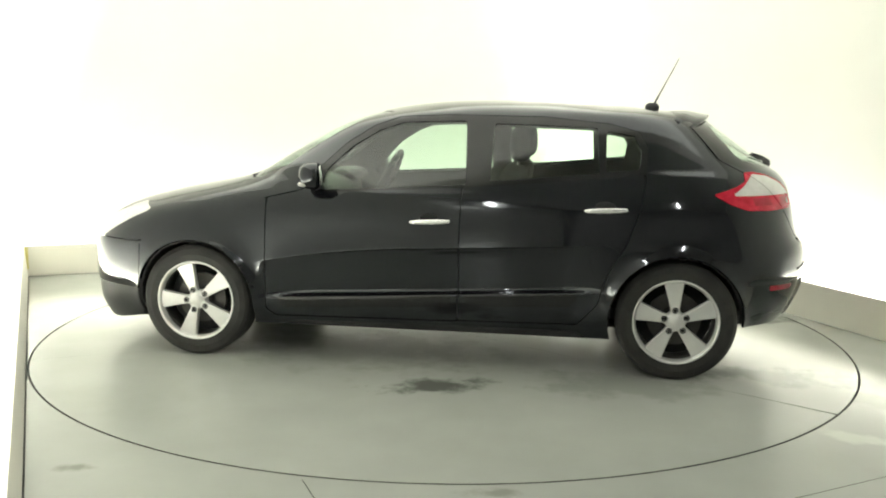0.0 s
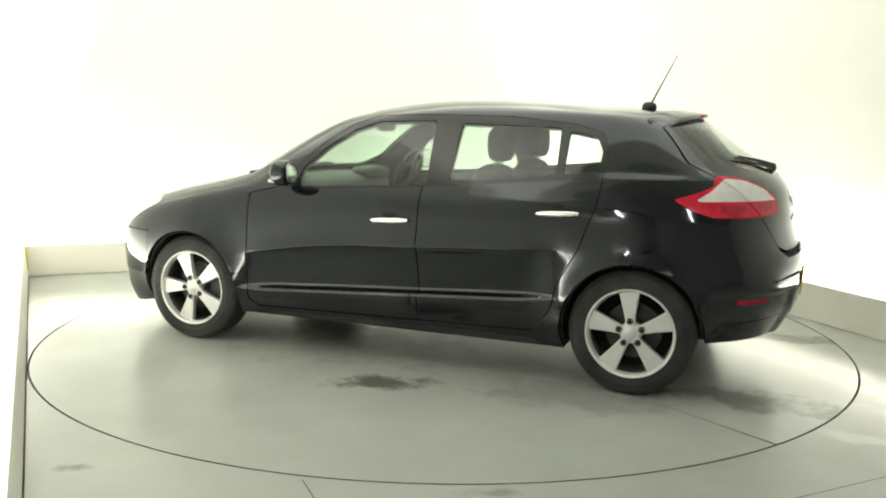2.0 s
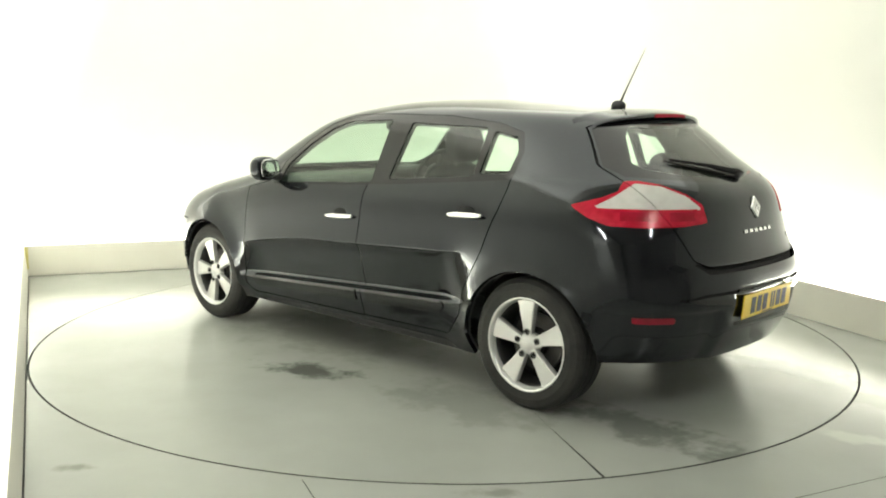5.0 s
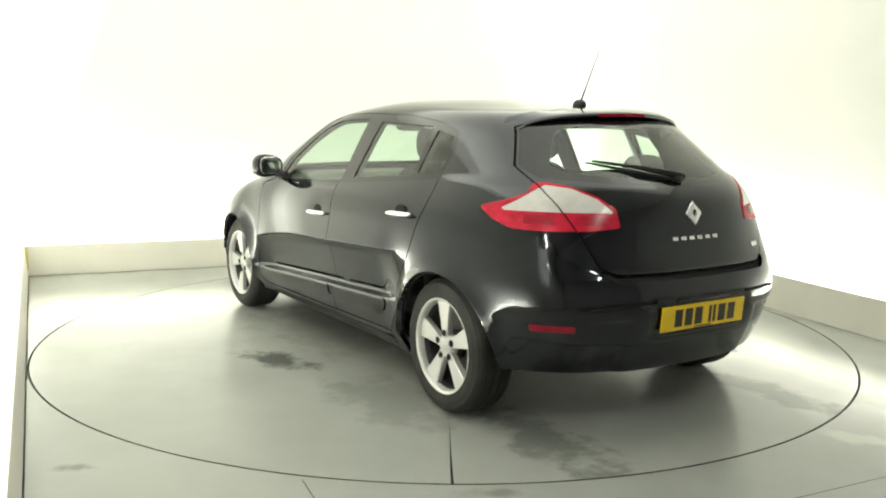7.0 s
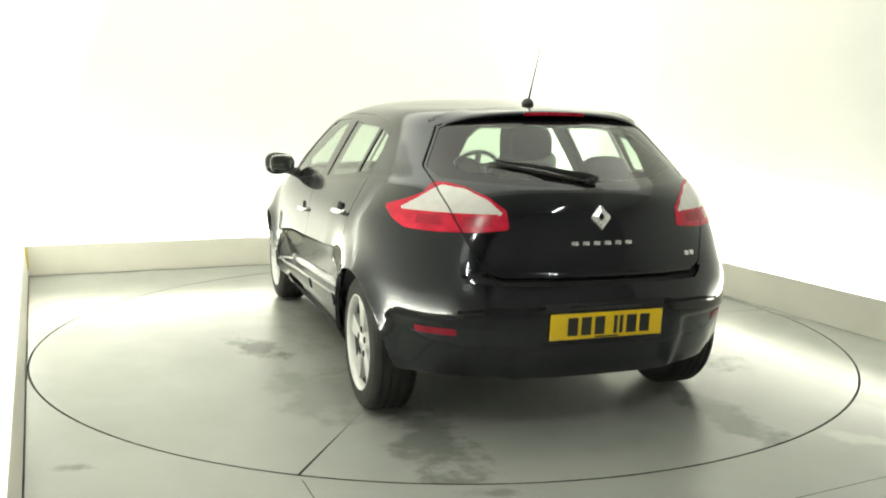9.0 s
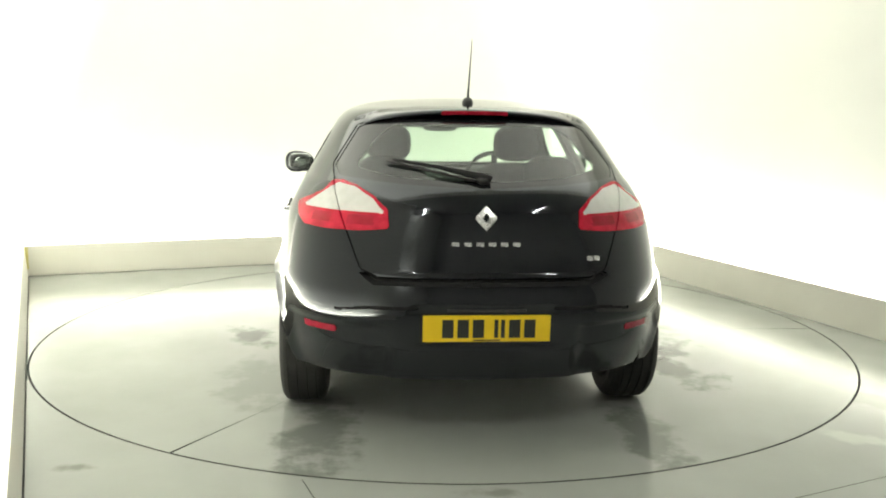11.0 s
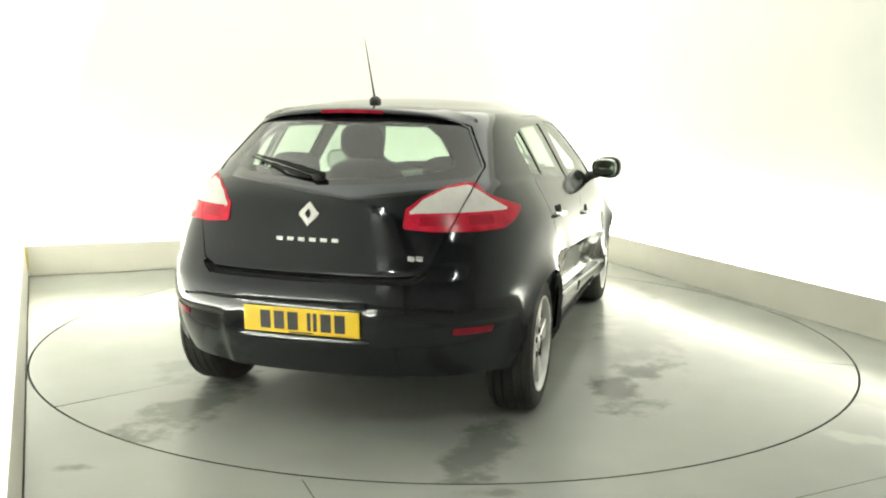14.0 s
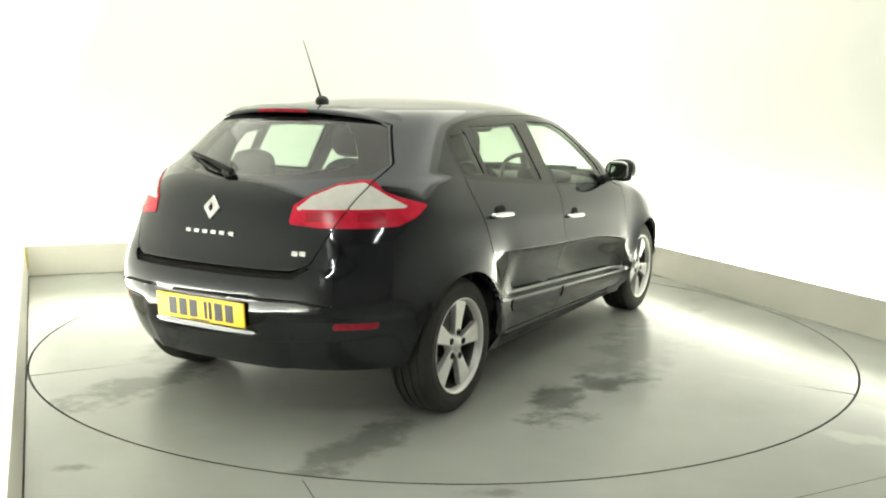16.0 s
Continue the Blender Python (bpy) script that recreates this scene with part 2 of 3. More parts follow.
structure("ceiling_2", box_bm((WEST - 0.35 - T, SOUTH - SET - T, CEIL), (EAST + SET + T, -2.4, CEIL + 0.1)), GLOOM, "unseen dark ceiling in front of the booth, added to dim reflections")
structure("ceiling", box_bm((WEST - 0.35 - T, -2.4, CEIL), (EAST + SET + T, NORTH + SET + T, CEIL + 0.1)), WALL, "white studio ceiling")
SK = 0.255


def cove(radius):
    """The rounded inner corner between the two white walls."""
    bm = bmesh.new()
    n = 16
    arc = [(EAST + SET - radius + radius * math.cos(math.pi / 2 * k / n), NORTH + SET - radius + radius * math.sin(math.pi / 2 * k / n)) for k in range(n + 1)]
    ring = arc + [(EAST + SET + 0.002, NORTH + SET + 0.002)]
    low, high = ([bm.verts.new((x, y, z)) for x, y in ring] for z in (0.0, CEIL))
    for k in range(len(ring)):
        j = (k + 1) % len(ring)
        bm.faces.new((low[k], low[j], high[j], high[k]))
    bm.faces.new(low)
    bm.faces.new(high)
    bmesh.ops.recalc_face_normals(bm, faces=bm.faces)
    return bm


structure("wall_cove", cove(0.30), WALL, "white rounded corner between the walls", smooth=False)
structure("baseboard_north", box_bm((WEST, NORTH, 0), (EAST, NORTH + 0.03, SK), bevel=0.004), SKIRT, "tall cream skirting board along the wall")
structure("baseboard_east", box_bm((EAST, SOUTH, 0), (EAST + 0.03, NORTH, SK), bevel=0.004), SKIRT, "tall cream skirting board along the wall")


TAPE = surface("yellow_tape", (0.70, 0.62, 0.18), (0.74, 0.68, 0.30), 0.5, 0.6, big=30, bump=0.05)
structure("tape_mark", box_bm((WEST + 0.015, NORTH - 0.002, 0.06), (WEST + 0.045, NORTH - 0.0005, 0.24)), TAPE, "strip of worn yellow tape on the skirting")


# ---------------------------------------------------------------- the turntable
def deck_sector(start, end, open_start, open_end):
    """A third of the deck between two radial seams, filled with paint near the centre and open towards the rim."""
    bm = bmesh.new()
    n = 64
    mid = radians((start + end) / 2)
    push = Vector((math.cos(mid), math.sin(mid), 0)) * 0.0005
    rim = [Vector((TABLE_R * math.cos(radians(start + (end - start) * k / n)), TABLE_R * math.sin(radians(start + (end - start) * k / n)), 0)) for k in range(n + 1)]
    across = [Vector((-math.sin(radians(start)), math.cos(radians(start)), 0)), Vector((math.sin(radians(end)), -math.cos(radians(end)), 0))]
    near = [rim[0] * 0.76 + across[0] * 0.0005, rim[-1] * 0.76 + across[1] * 0.0005]
    rim[0], rim[-1] = rim[0] + across[0] * open_start, rim[-1] + across[1] * open_end
    rim = [near[0]] + rim + [near[1]]
    face = bm.faces.new([bm.verts.new(p) for p in [push] + rim])
    got = bmesh.ops.extrude_face_region(bm, geom=[face])
    bmesh.ops.translate(bm, verts=[v for v in got["geom"] if isinstance(v, bmesh.types.BMVert)], vec=(0, 0, -0.05))
    bmesh.ops.recalc_face_normals(bm, faces=bm.faces)
    for f in bm.faces:
        f.material_index = 0 if abs(f.normal.z) > 0.5 else 1
    return bm


turntable = tagged(new("turntable"), "round grey painted turntable flush with the floor, with wet marks", "turntable")
for start, end, o0, o1 in ((28.5, 148.0, 0.001, 0.006), (148.0, 269.0, 0.006, 0.005), (269.0, 388.5, 0.005, 0.001)):
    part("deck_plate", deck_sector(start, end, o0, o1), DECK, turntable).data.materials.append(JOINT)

# ---------------------------------------------------------------- the car: body surface
CAR_X, CAR_Y = -0.029, 0.010
car = tagged(new("hatchback_car"), "black five-door hatchback car parked on the turntable", "car")
AXLE, WHEEL_Z, ARCH = 1.3205, 0.312, 0.355
TOP = 1.462


def pchip(keys):
    """A smooth curve with no overshoot through keys of (at, value)."""
    x, y = (np.array(k, float) for k in zip(*sorted(keys)))
    h, d = np.diff(x), np.diff(y) / np.diff(x)
    m = np.zeros(len(x))
    for i in range(1, len(x) - 1):
        if d[i - 1] * d[i] > 0:
            w1, w2 = 2 * h[i] + h[i - 1], h[i] + 2 * h[i - 1]
            m[i] = (w1 + w2) / (w1 / d[i - 1] + w2 / d[i])
    m[0], m[-1] = d[0], d[-1]

    def at(q):
        q = np.clip(np.asarray(q, float), x[0], x[-1])
        i = np.clip(np.searchsorted(x, q) - 1, 0, len(x) - 2)
        t = (q - x[i]) / h[i]
        return ((1 + 2 * t) * (1 - t) ** 2 * y[i] + t * (1 - t) ** 2 * h[i] * m[i] + t * t * (3 - 2 * t) * y[i + 1] + t * t * (t - 1) * h[i] * m[i + 1])
    return at


def by_height(keys):
    f = pchip([(math.sqrt(max(TOP - z, 0)), v) for z, v in keys])
    return lambda z: f(np.sqrt(np.maximum(TOP - np.asarray(z, float), 0)))


REAR = by_height([(0.20, -1.93), (0.28, -2.00), (0.36, -2.045), (0.45, -2.08), (0.56, -2.095), (0.64, -2.088), (0.72, -2.065),
                  (0.80, -2.04), (0.90, -2.016), (1.00, -1.985), (1.07, -1.93), (1.12, -1.86), (1.20, -1.745), (1.28, -1.635), (1.34, -1.55), (1.375, -1.49),
                  (1.395, -1.42), (1.42, -1.20), (1.44, -0.98), (1.455, -0.75), (TOP, -0.45)])
FRONT = by_height([(0.20, 2.14), (0.30, 2.185), (0.45, 2.195), (0.56, 2.19), (0.64, 2.17), (0.70, 2.13), (0.75, 2.08), (0.80, 1.99), (0.85, 1.85),
                   (0.90, 1.65), (0.95, 1.40), (0.985, 1.24), (1.02, 1.12), (1.10, 0.98), (1.20, 0.815), (1.30, 0.635), (1.36, 0.50), (1.40, 0.36),
                   (1.43, 0.19), (1.45, 0.00), (1.459, -0.18), (TOP, -0.45)])
WIDE = by_height([(0.20, 0.845), (0.28, 0.872), (0.40, 0.888), (0.55, 0.898), (0.66, 0.902), (0.76, 0.897), (0.86, 0.888), (0.93, 0.872), (0.98, 0.848),
                  (1.10, 0.783), (1.20, 0.727), (1.30, 0.668), (1.35, 0.635), (1.385, 0.600), (1.415, 0.54), (1.435, 0.46), (1.45, 0.34), (1.459, 0.16), (TOP, 0.0)])
MID = by_height([(0.2, 0.0), (0.95, 0.0), (1.2, -0.2), (1.4, -0.4), (TOP, -0.45)])
REAR_N = by_height([(0.2, 7.4), (0.50, 7.4), (0.65, 7.2), (0.80, 6.8), (0.95, 6.0), (1.1, 5.8), (1.3, 5.6), (1.39, 4.4), (1.42, 2.8), (TOP, 2.4)])
REAR_M = by_height([(0.2, 2.6), (0.62, 2.6), (0.80, 2.45), (0.95, 2.4), (1.2, 2.4), (1.34, 2.4), (1.39, 2.4), (1.42, 2.2), (TOP, 2.0)])
FRONT_N = by_height([(0.2, 7.0), (0.6, 7.0), (0.75, 6.0), (0.93, 4.6), (1.02, 6.0), (1.1, 7.0), (1.3, 6.5), (1.38, 4.0), (1.41, 2.8), (TOP, 2.2)])
FRONT_M = by_height([(0.2, 2.5), (0.6, 2.5), (0.9, 2.8), (1.1, 3.0), (1.3, 3.0), (1.4, 2.2), (TOP, 2.0)])


def step(lo, hi, x):
    t = np.clip((x - lo) / (hi - lo), 0, 1)
    return t * t * (3 - 2 * t)


def sculpt(x, y, z):
    """Presses the door hollow, the sill strip, the bumper steps and the wheel arch flares into the smooth form."""
    side = step(0.60, 0.80, y)
    crease = np.where(x > 0, 0.665 - 0.02 * x - 0.10 * np.maximum(x, 0) ** 2, 0.665 - 0.05 * x)
    sill = 0.400 - 0.055 * x
    inside = step(-0.96, -0.72, x) * (1 - step(0.72, 0.97, x))
    below = np.maximum(crease - z, 0)
    hollow = (0.022 * (1 - np.exp(-below / 0.022)) + 0.20 * below) * (0.30 + 0.70 * step(0.0, 0.028, z - sill)) * inside
    y = y - side * hollow
    y = y + side * 0.020 * np.where(z > crease, np.exp(-np.maximum(z - crease, 0) / 0.07), 1.0) * inside
    y = y + side * 0.002 * step(0.0, 0.012, sill - z) * (1 - step(0.03, 0.06, sill - z)) * inside
    y = y - side * 0.020 * step(0.02, 0.22, sill - z) * inside
    # shoulder over the rear wheel, up to the belt line
    belt = 1.105 + 0.02 * (x + 1.1)
    y = y + side * 0.010 * step(0.0, 0.03, belt - z) * (1 - step(0.05, 0.30, belt - z)) * (1 - step(-1.35, -1.05, x)) * step(-1.75, -1.5, x)
    for ax in (-AXLE, AXLE):
        d = np.hypot(x - ax, z - WHEEL_Z)
        y = y + side * (0.036 if ax < 0 else 0.042) * np.exp(-np.maximum(d - ARCH, 0) / 0.05) * step(0.2, 0.34, z)
    # bumper: number plate recess and the step over the reflectors
    tail = 1 - step(-1.75, -1.65, x)
    x = x + 0.009 * tail * (1 - step(0.28, 0.33, y)) * step(0.43, 0.46, z) * (1 - step(0.59, 0.62, z))
    # the tailgate sits back over the bumper's top
    x = x + 0.015 * tail * (1 - step(0.38, 0.70, y)) * step(0.710, 0.736, z) * (1 - step(0.70, 1.12, z))
    x = x + 0.022 * tail * step(0.36, 0.42, y) * step(0.0, 0.014, 0.535 - z)
    nose = step(1.6, 1.95, x)
    z = z - 0.05 * nose * (1 - step(0.2, 0.4, z))
    return x, y, z


def body_grid():
    zs = np.concatenate([np.linspace(0.20, 1.30, 94), TOP - np.linspace(math.sqrt(TOP - 1.30), 0.0, 26)[1:-1] ** 2])
    fine = np.array([-0.007, -0.0035, 0.0, 0.0035, 0.007, 0.0105, 0.014, 0.0175])
    zs = np.unique(np.concatenate([zs, 0.400 + fine, 0.665 - fine]).round(5))
    keep = np.concatenate([[True], np.diff(zs) > 0.0012])
    zs = zs[keep]
    cols = 290
    out = []
    for z in zs:
        xr, xf, w, xm = (float(f(z)) for f in (REAR, FRONT, WIDE, MID))
        rn, rm, fn, fm = (float(f(z)) for f in (REAR_N, REAR_M, FRONT_N, FRONT_M))
        a = np.linspace(0, math.pi / 2, 400)
        rear = np.stack([xm + (xr - xm) * np.cos(a) ** (2 / rn), w * np.sin(a) ** (2 / rm)], 1)
        fore = np.stack([xm + (xf - xm) * np.cos(a) ** (2 / fn), w * np.sin(a) ** (2 / fm)], 1)[::-1]
        line = np.concatenate([rear, fore[1:]])
        length = np.concatenate([[0], np.cumsum(np.hypot(*np.diff(line, axis=0).T))])
        s = np.linspace(0, length[-1], cols)
        x, y = np.interp(s, length, line[:, 0]), np.interp(s, length, line[:, 1])
        y[0] = y[-1] = 0.0
        follow = float(step(0.24, 0.38, z) * (1 - step(0.70, 0.95, z))) * step(0.60, 0.80, y) * (1 - step(1.0, 1.35, np.abs(x)))
        low, high = -0.055 * x, np.where(x > 0, -0.02 * x - 0.10 * np.maximum(x, 0) ** 2, -0.05 * x)
        blend = float(step(0.44, 0.62, z))
        x, y, zz = sculpt(x, y, z + follow * (low * (1 - blend) + high * blend))
        y[0] = y[-1] = 0.0
        out.append(np.stack([x, y, zz], 1))
    return out


def body_bmesh():
    grid = body_grid()
    bm = bmesh.new()
    rows = [[bm.verts.new(p) for p in row] for row in grid]
    for p, q in zip(rows, rows[1:]):
        for k in range(len(p) - 1):
            bm.faces.new((p[k + 1], p[k], q[k], q[k + 1]))
    top = rows[-1]
    bm.faces.new(list(reversed(top)))
    bm.normal_update()
    return bm


def polygon(points, grow=0.0):
    """The signed distance to a polygon, less than zero inside, grown and rounded by grow."""
    pts = np.array(points, float)

    def at(u, v):
        best, inside = np.full(u.shape, 1e9), np.zeros(u.shape, bool)
        for (x0, y0), (x1, y1) in zip(pts, np.roll(pts, -1, 0)):
            ex, ey = x1 - x0, y1 - y0
            t = np.clip(((u - x0) * ex + (v - y0) * ey) / (ex * ex + ey * ey), 0, 1)
            best = np.minimum(best, np.hypot(u - x0 - t * ex, v - y0 - t * ey))
            cross = (y0 > v) != (y1 > v)
            with np.errstate(divide="ignore", invalid="ignore"):
                inside ^= cross & (u < (x1 - x0) * (v - y0) / (y1 - y0 if y1 != y0 else 1e-9) + x0)
        return np.where(inside, -best, best) - grow
    return at


def side_zone(points, grow=0.0):
    f = polygon(points, grow)
    return lambda x, y, z: np.where(y > 0.40, f(x, z), 9.0)


def rear_zone(points, grow=0.0, until=-1.3):
    f = polygon(points, grow)
    return lambda x, y, z: np.where(x < until, f(y, z), 9.0)


def front_zone(points, grow=0.0, start=0.05):
    f = polygon(points, grow)
    return lambda x, y, z: np.where(x > start, f(y, z), 9.0)


def corner_zone(points, grow=0.0):
    f = polygon(points, grow)
    return lambda x, y, z: np.where((x < -1.3) & (y > 0.25), f(x + y, z), 9.0)


def arch_zone(ax):
    return lambda x, y, z: np.where(y > 0.4, np.hypot(x - ax, z - WHEEL_Z) - ARCH, 9.0)


ZONES = {
    "cut_away": lambda x, y, z: np.where(x < -1.5, z - 0.285, 9.0),
    "reflector": rear_zone([(0.615, 0.483), (0.745, 0.483), (0.745, 0.503), (0.615, 0.503)], 0.004, -1.6),
    "arch_rear": arch_zone(-AXLE), "arch_front": arch_zone(AXLE),
    "glass_front": side_zone([(0.585, 0.972), (0.565, 1.06), (0.44, 1.185), (0.30, 1.272), (0.17, 1.318), (-0.165, 1.330), (-0.185, 1.015)], 0.012),
    "glass_rear": side_zone([(-0.335, 1.040), (-0.345, 1.318), (-0.872, 1.303), (-0.885, 1.09)], 0.012),
    "glass_quarter": side_zone([(-0.945, 1.10), (-0.945, 1.285), (-1.07, 1.262), (-1.105, 1.20), (-1.095, 1.112)], 0.012),
    "window_surround": side_zone([(0.64, 0.955), (0.61, 1.07), (0.48, 1.20), (0.33, 1.30), (0.19, 1.350), (-0.1, 1.362), (-0.6, 1.358), (-0.95, 1.325), (-1.10, 1.285), (-1.14, 1.20),
                                  (-1.13, 1.085), (-0.9, 1.062), (-0.4, 1.018), (0.0, 0.99)], 0.012),
    "lens_clear": corner_zone([(-0.84, 0.976), (-0.955, 1.016), (-1.055, 1.059), (-1.10, 1.076), (-1.26, 1.064), (-1.42, 1.022), (-1.505, 0.976)], 0.004),
    "lens_block": lambda x, y, z, f=corner_zone([(-1.16, 0.926), (-0.99, 0.926), (-0.99, 0.956), (-1.16, 0.956)], 0.004), g=corner_zone([(-1.46, 0.926), (-1.30, 0.926), (-1.30, 0.956), (-1.46, 0.956)], 0.004): np.minimum(f(x, y, z), g(x, y, z)),
    "tail_light": corner_zone([(-0.705, 0.978), (-0.885, 1.013), (-0.99, 1.040), (-1.03, 1.084), (-1.12, 1.086), (-1.26, 1.070), (-1.42, 1.030), (-1.525, 0.985),
                               (-1.555, 0.915), (-1.39, 0.903), (-1.12, 0.900), (-0.91, 0.904), (-0.79, 0.935)], 0.005),
    "rear_glass": rear_zone([(-0.4, 1.315), (0.355, 1.31), (0.415, 1.27), (0.505, 1.165), (0.35, 1.135), (0.0, 1.12), (-0.3, 1.13)], 0.02, -1.35),
    "rear_frit": rear_zone([(-0.4, 1.342), (0.415, 1.342), (0.514, 1.307), (0.613, 1.15), (0.595, 1.12), (0.35, 1.10), (0.0, 1.085), (-0.3, 1.095)], 0.012, -1.35),
    "tailgate": rear_zone([(-0.4, 1.345), (0.42, 1.345), (0.52, 1.31), (0.62, 1.15), (0.605, 1.05), (0.575, 0.95), (0.50, 0.76), (0.44, 0.735), (-0.4, 0.735)], 0.015),
    "tailgate_shadow": rear_zone([(-0.4, 0.692), (0.46, 0.692), (0.52, 0.735), (0.47, 0.735), (0.42, 0.718), (-0.4, 0.718)], 0.002),
    "bumper_groove": rear_zone([(0.275, 0.598), (0.50, 0.594), (0.62, 0.580), (0.62, 0.584), (0.50, 0.604), (0.275, 0.610)], 0.002),
    "windscreen": front_zone([(-0.4, 1.385), (0.45, 1.375), (0.56, 1.30), (0.70, 1.08), (0.68, 1.02), (-0.4, 1.0)], 0.012, 0.1),
    "headlight": lambda x, y, z, f=polygon([(1.30, 0.64), (1.50, 0.69), (1.12, 0.84), (0.90, 0.81)], 0.01): np.where((x > 1.3) & (y > 0.3), f(x - y, z), 9.0),
    "bonnet": lambda x, y, z, f=polygon([(1.10, -0.4), (1.05, 0.66), (1.6, 0.66), (1.98, 0.50), (2.06, -0.4)], 0.02): np.where(z > 0.66, f(x, y), 9.0),
    "moulding_front": side_zone([(0.83, 0.355), (-0.125, 0.406), (-0.125, 0.350), (0.80, 0.307)], 0.003),
    "moulding_rear": side_zone([(-0.215, 0.411), (-0.785, 0.442), (-0.800, 0.418), (-0.76, 0.376), (-0.215, 0.354)], 0.003),
    "front_door": side_zone([(0.89, 0.90), (0.89, 0.30), (0.85, 0.262), (-0.155, 0.272), (-0.165, 0.95), (-0.20, 1.28), (0.20, 1.29), (0.45, 1.15), (0.62, 1.0), (0.70, 0.945)], 0.012),
    "rear_door": side_zone([(-0.18, 0.95), (-0.17, 0.276), (-0.80, 0.285), (-0.90, 0.40), (-0.935, 0.54), (-1.04, 0.727), (-1.11, 0.93), (-1.125, 1.03), (-1.12, 1.18), (-1.05, 1.26), (-0.24, 1.29)], 0.012),
    "rear_bumper": lambda x, y, z: np.where(x < -1.3, np.maximum(z - 0.892, x + 1.60 + 0.42 * np.maximum(z - 0.45, 0)), 9.0),
    "front_apron": lambda x, y, z: np.where(x > 1.2, np.maximum(z - 0.37, 1.6 - x), 9.0),
    "front_bumper": lambda x, y, z: np.where(x > 1.2, np.maximum(z - 0.64, 1.66 - x), 9.0),
}
GAPS = {"tailgate", "bonnet", "front_door", "rear_door", "front_bumper"}
GAP = 0.003


def cut(bm, field, level):
    """Splits the faces of bm along the line where field equals level."""
    bm.verts.ensure_lookup_table()
    co = np.array([v.co for v in bm.verts])
    val = field(co[:, 0], co[:, 1], co[:, 2]) - level
    val[np.abs(val) < 1e-6] = 1e-6
    bm.verts.index_update()
    touched, fresh = set(), set()
    for e in list(bm.edges):
        a, b = e.verts
        va, vb = val[a.index], val[b.index]
        if va * vb < 0 and abs(va) < 1 and abs(vb) < 1:
            touched.update(e.link_faces)
            _, v = bmesh.utils.edge_split(e, a, va / (va - vb))
            fresh.add(v)
    for f in touched:
        on = [v for v in f.verts if v in fresh]
        if len(on) == 2:
            try:
                bmesh.utils.face_split(f, on[0], on[1])
            except ValueError:
                pass


def split_body():
    bm = body_bmesh()
    for name, field in ZONES.items():
        for level in ((-GAP, GAP) if name in GAPS else (0.0,)):
            cut(bm, field, level)
    bm.normal_update()
    bm.verts.index_update()
    bm.faces.ensure_lookup_table()
    mid = np.array([f.calc_center_median() for f in bm.faces])
    owner = np.array(["shell"] * len(mid), dtype=object)
    free = np.ones(len(mid), bool)
    seam = ZONES["tailgate"](mid[:, 0], mid[:, 1], mid[:, 2])
    on_light = ZONES["tail_light"](mid[:, 0], mid[:, 1], mid[:, 2]) < 0
    free &= ~(on_light & (np.abs(seam) < GAP))
    owner[~free] = "gap"
    for name, field in ZONES.items():
        val = field(mid[:, 0], mid[:, 1], mid[:, 2])
        if name in GAPS:
            owner[free & (np.abs(val) < GAP)] = "gap"
            free &= ~(np.abs(val) < GAP)
        owner[free & (val < 0)] = name
        free &= ~(val < 0)
    co = np.array([v.co for v in bm.verts])
    no = np.array([v.normal for v in bm.verts])
    no[np.abs(co[:, 1]) < 1e-5, 1] = 0
    faces = {}
    for f, name in zip(bm.faces, owner):
        if name in ("tail_light", "lens_clear", "lens_block") and seam[f.index] < 0:
            name += "_inner"
        faces.setdefault(name, []).append([v.index for v in f.verts])
    bm.free()
    return co, no, faces


def panel(name, polys, material, parent, sides, lift=0.0, rim=0.012, label="", thin=False):
    """One body panel from faces of the body surface, on one side of the car or on both, with its edges folded inwards."""
    verts, normals, out = [], [], []
    for s in sides:
        index, edge_count = {}, {}
        for poly in polys:
            ids = []
            for i in poly:
                if i not in index:
                    index[i] = len(verts)
                    p, n = CO[i] + NO[i] * lift, NO[i]
                    verts.append((p[0], p[1] * s, p[2]))
                    normals.append((n[0], n[1] * s, n[2]))
                ids.append(index[i])
            out.append(ids if s > 0 else ids[::-1])
            for i, j in zip(poly, poly[1:] + poly[:1]):
                if (j, i) in edge_count:
                    del edge_count[(j, i)]
                else:
                    edge_count[(i, j)] = True
        if rim:
            for i, j in edge_count:
                if abs(CO[i][1]) < 1e-5 and abs(CO[j][1]) < 1e-5:
                    continue
                quad = []
                for k, depth in ((i, lift), (j, lift), (j, lift - rim), (i, lift - rim)):
                    p = CO[k] + NO[k] * depth
                    quad.append(len(verts))
                    verts.append((p[0], p[1] * s, p[2]))
                a, b, c = (Vector(verts[q]) for q in quad[:3])
                n = (c - b).cross(a - b).normalized() * (1 if s > 0 else -1)
                normals.extend([-n if s > 0 else -n] * 4)
                out.append(quad[::-1] if s > 0 else quad)
    me = bpy.data.meshes.new(name)
    me.from_pydata(verts, [], out)
    me.polygons.foreach_set("use_smooth", [True] * len(me.polygons))
    me.normals_split_custom_set_from_vertices(normals)
    me.materials.append(material)
    ob = new(name, me)
    ob.parent = parent
    return tagged(ob, label) if label else ob


CO, NO, FACES = split_body()
LR = (1, -1)
panel("body_shell", FACES["shell"], PAINT, car, LR, rim=0.022, label="glossy black painted body shell")
lining = [f for k in FACES if not k.startswith(("glass", "rear_glass", "rear_frit", "windscreen", "arch", "cut_away")) for f in FACES[k]]
panel("inner_lining", lining, LINING, car, LR, lift=-0.035, rim=0.0, label="dark grey inner lining")
panel("tailgate", FACES["tailgate"], PAINT, car, LR, label="glossy black tailgate")
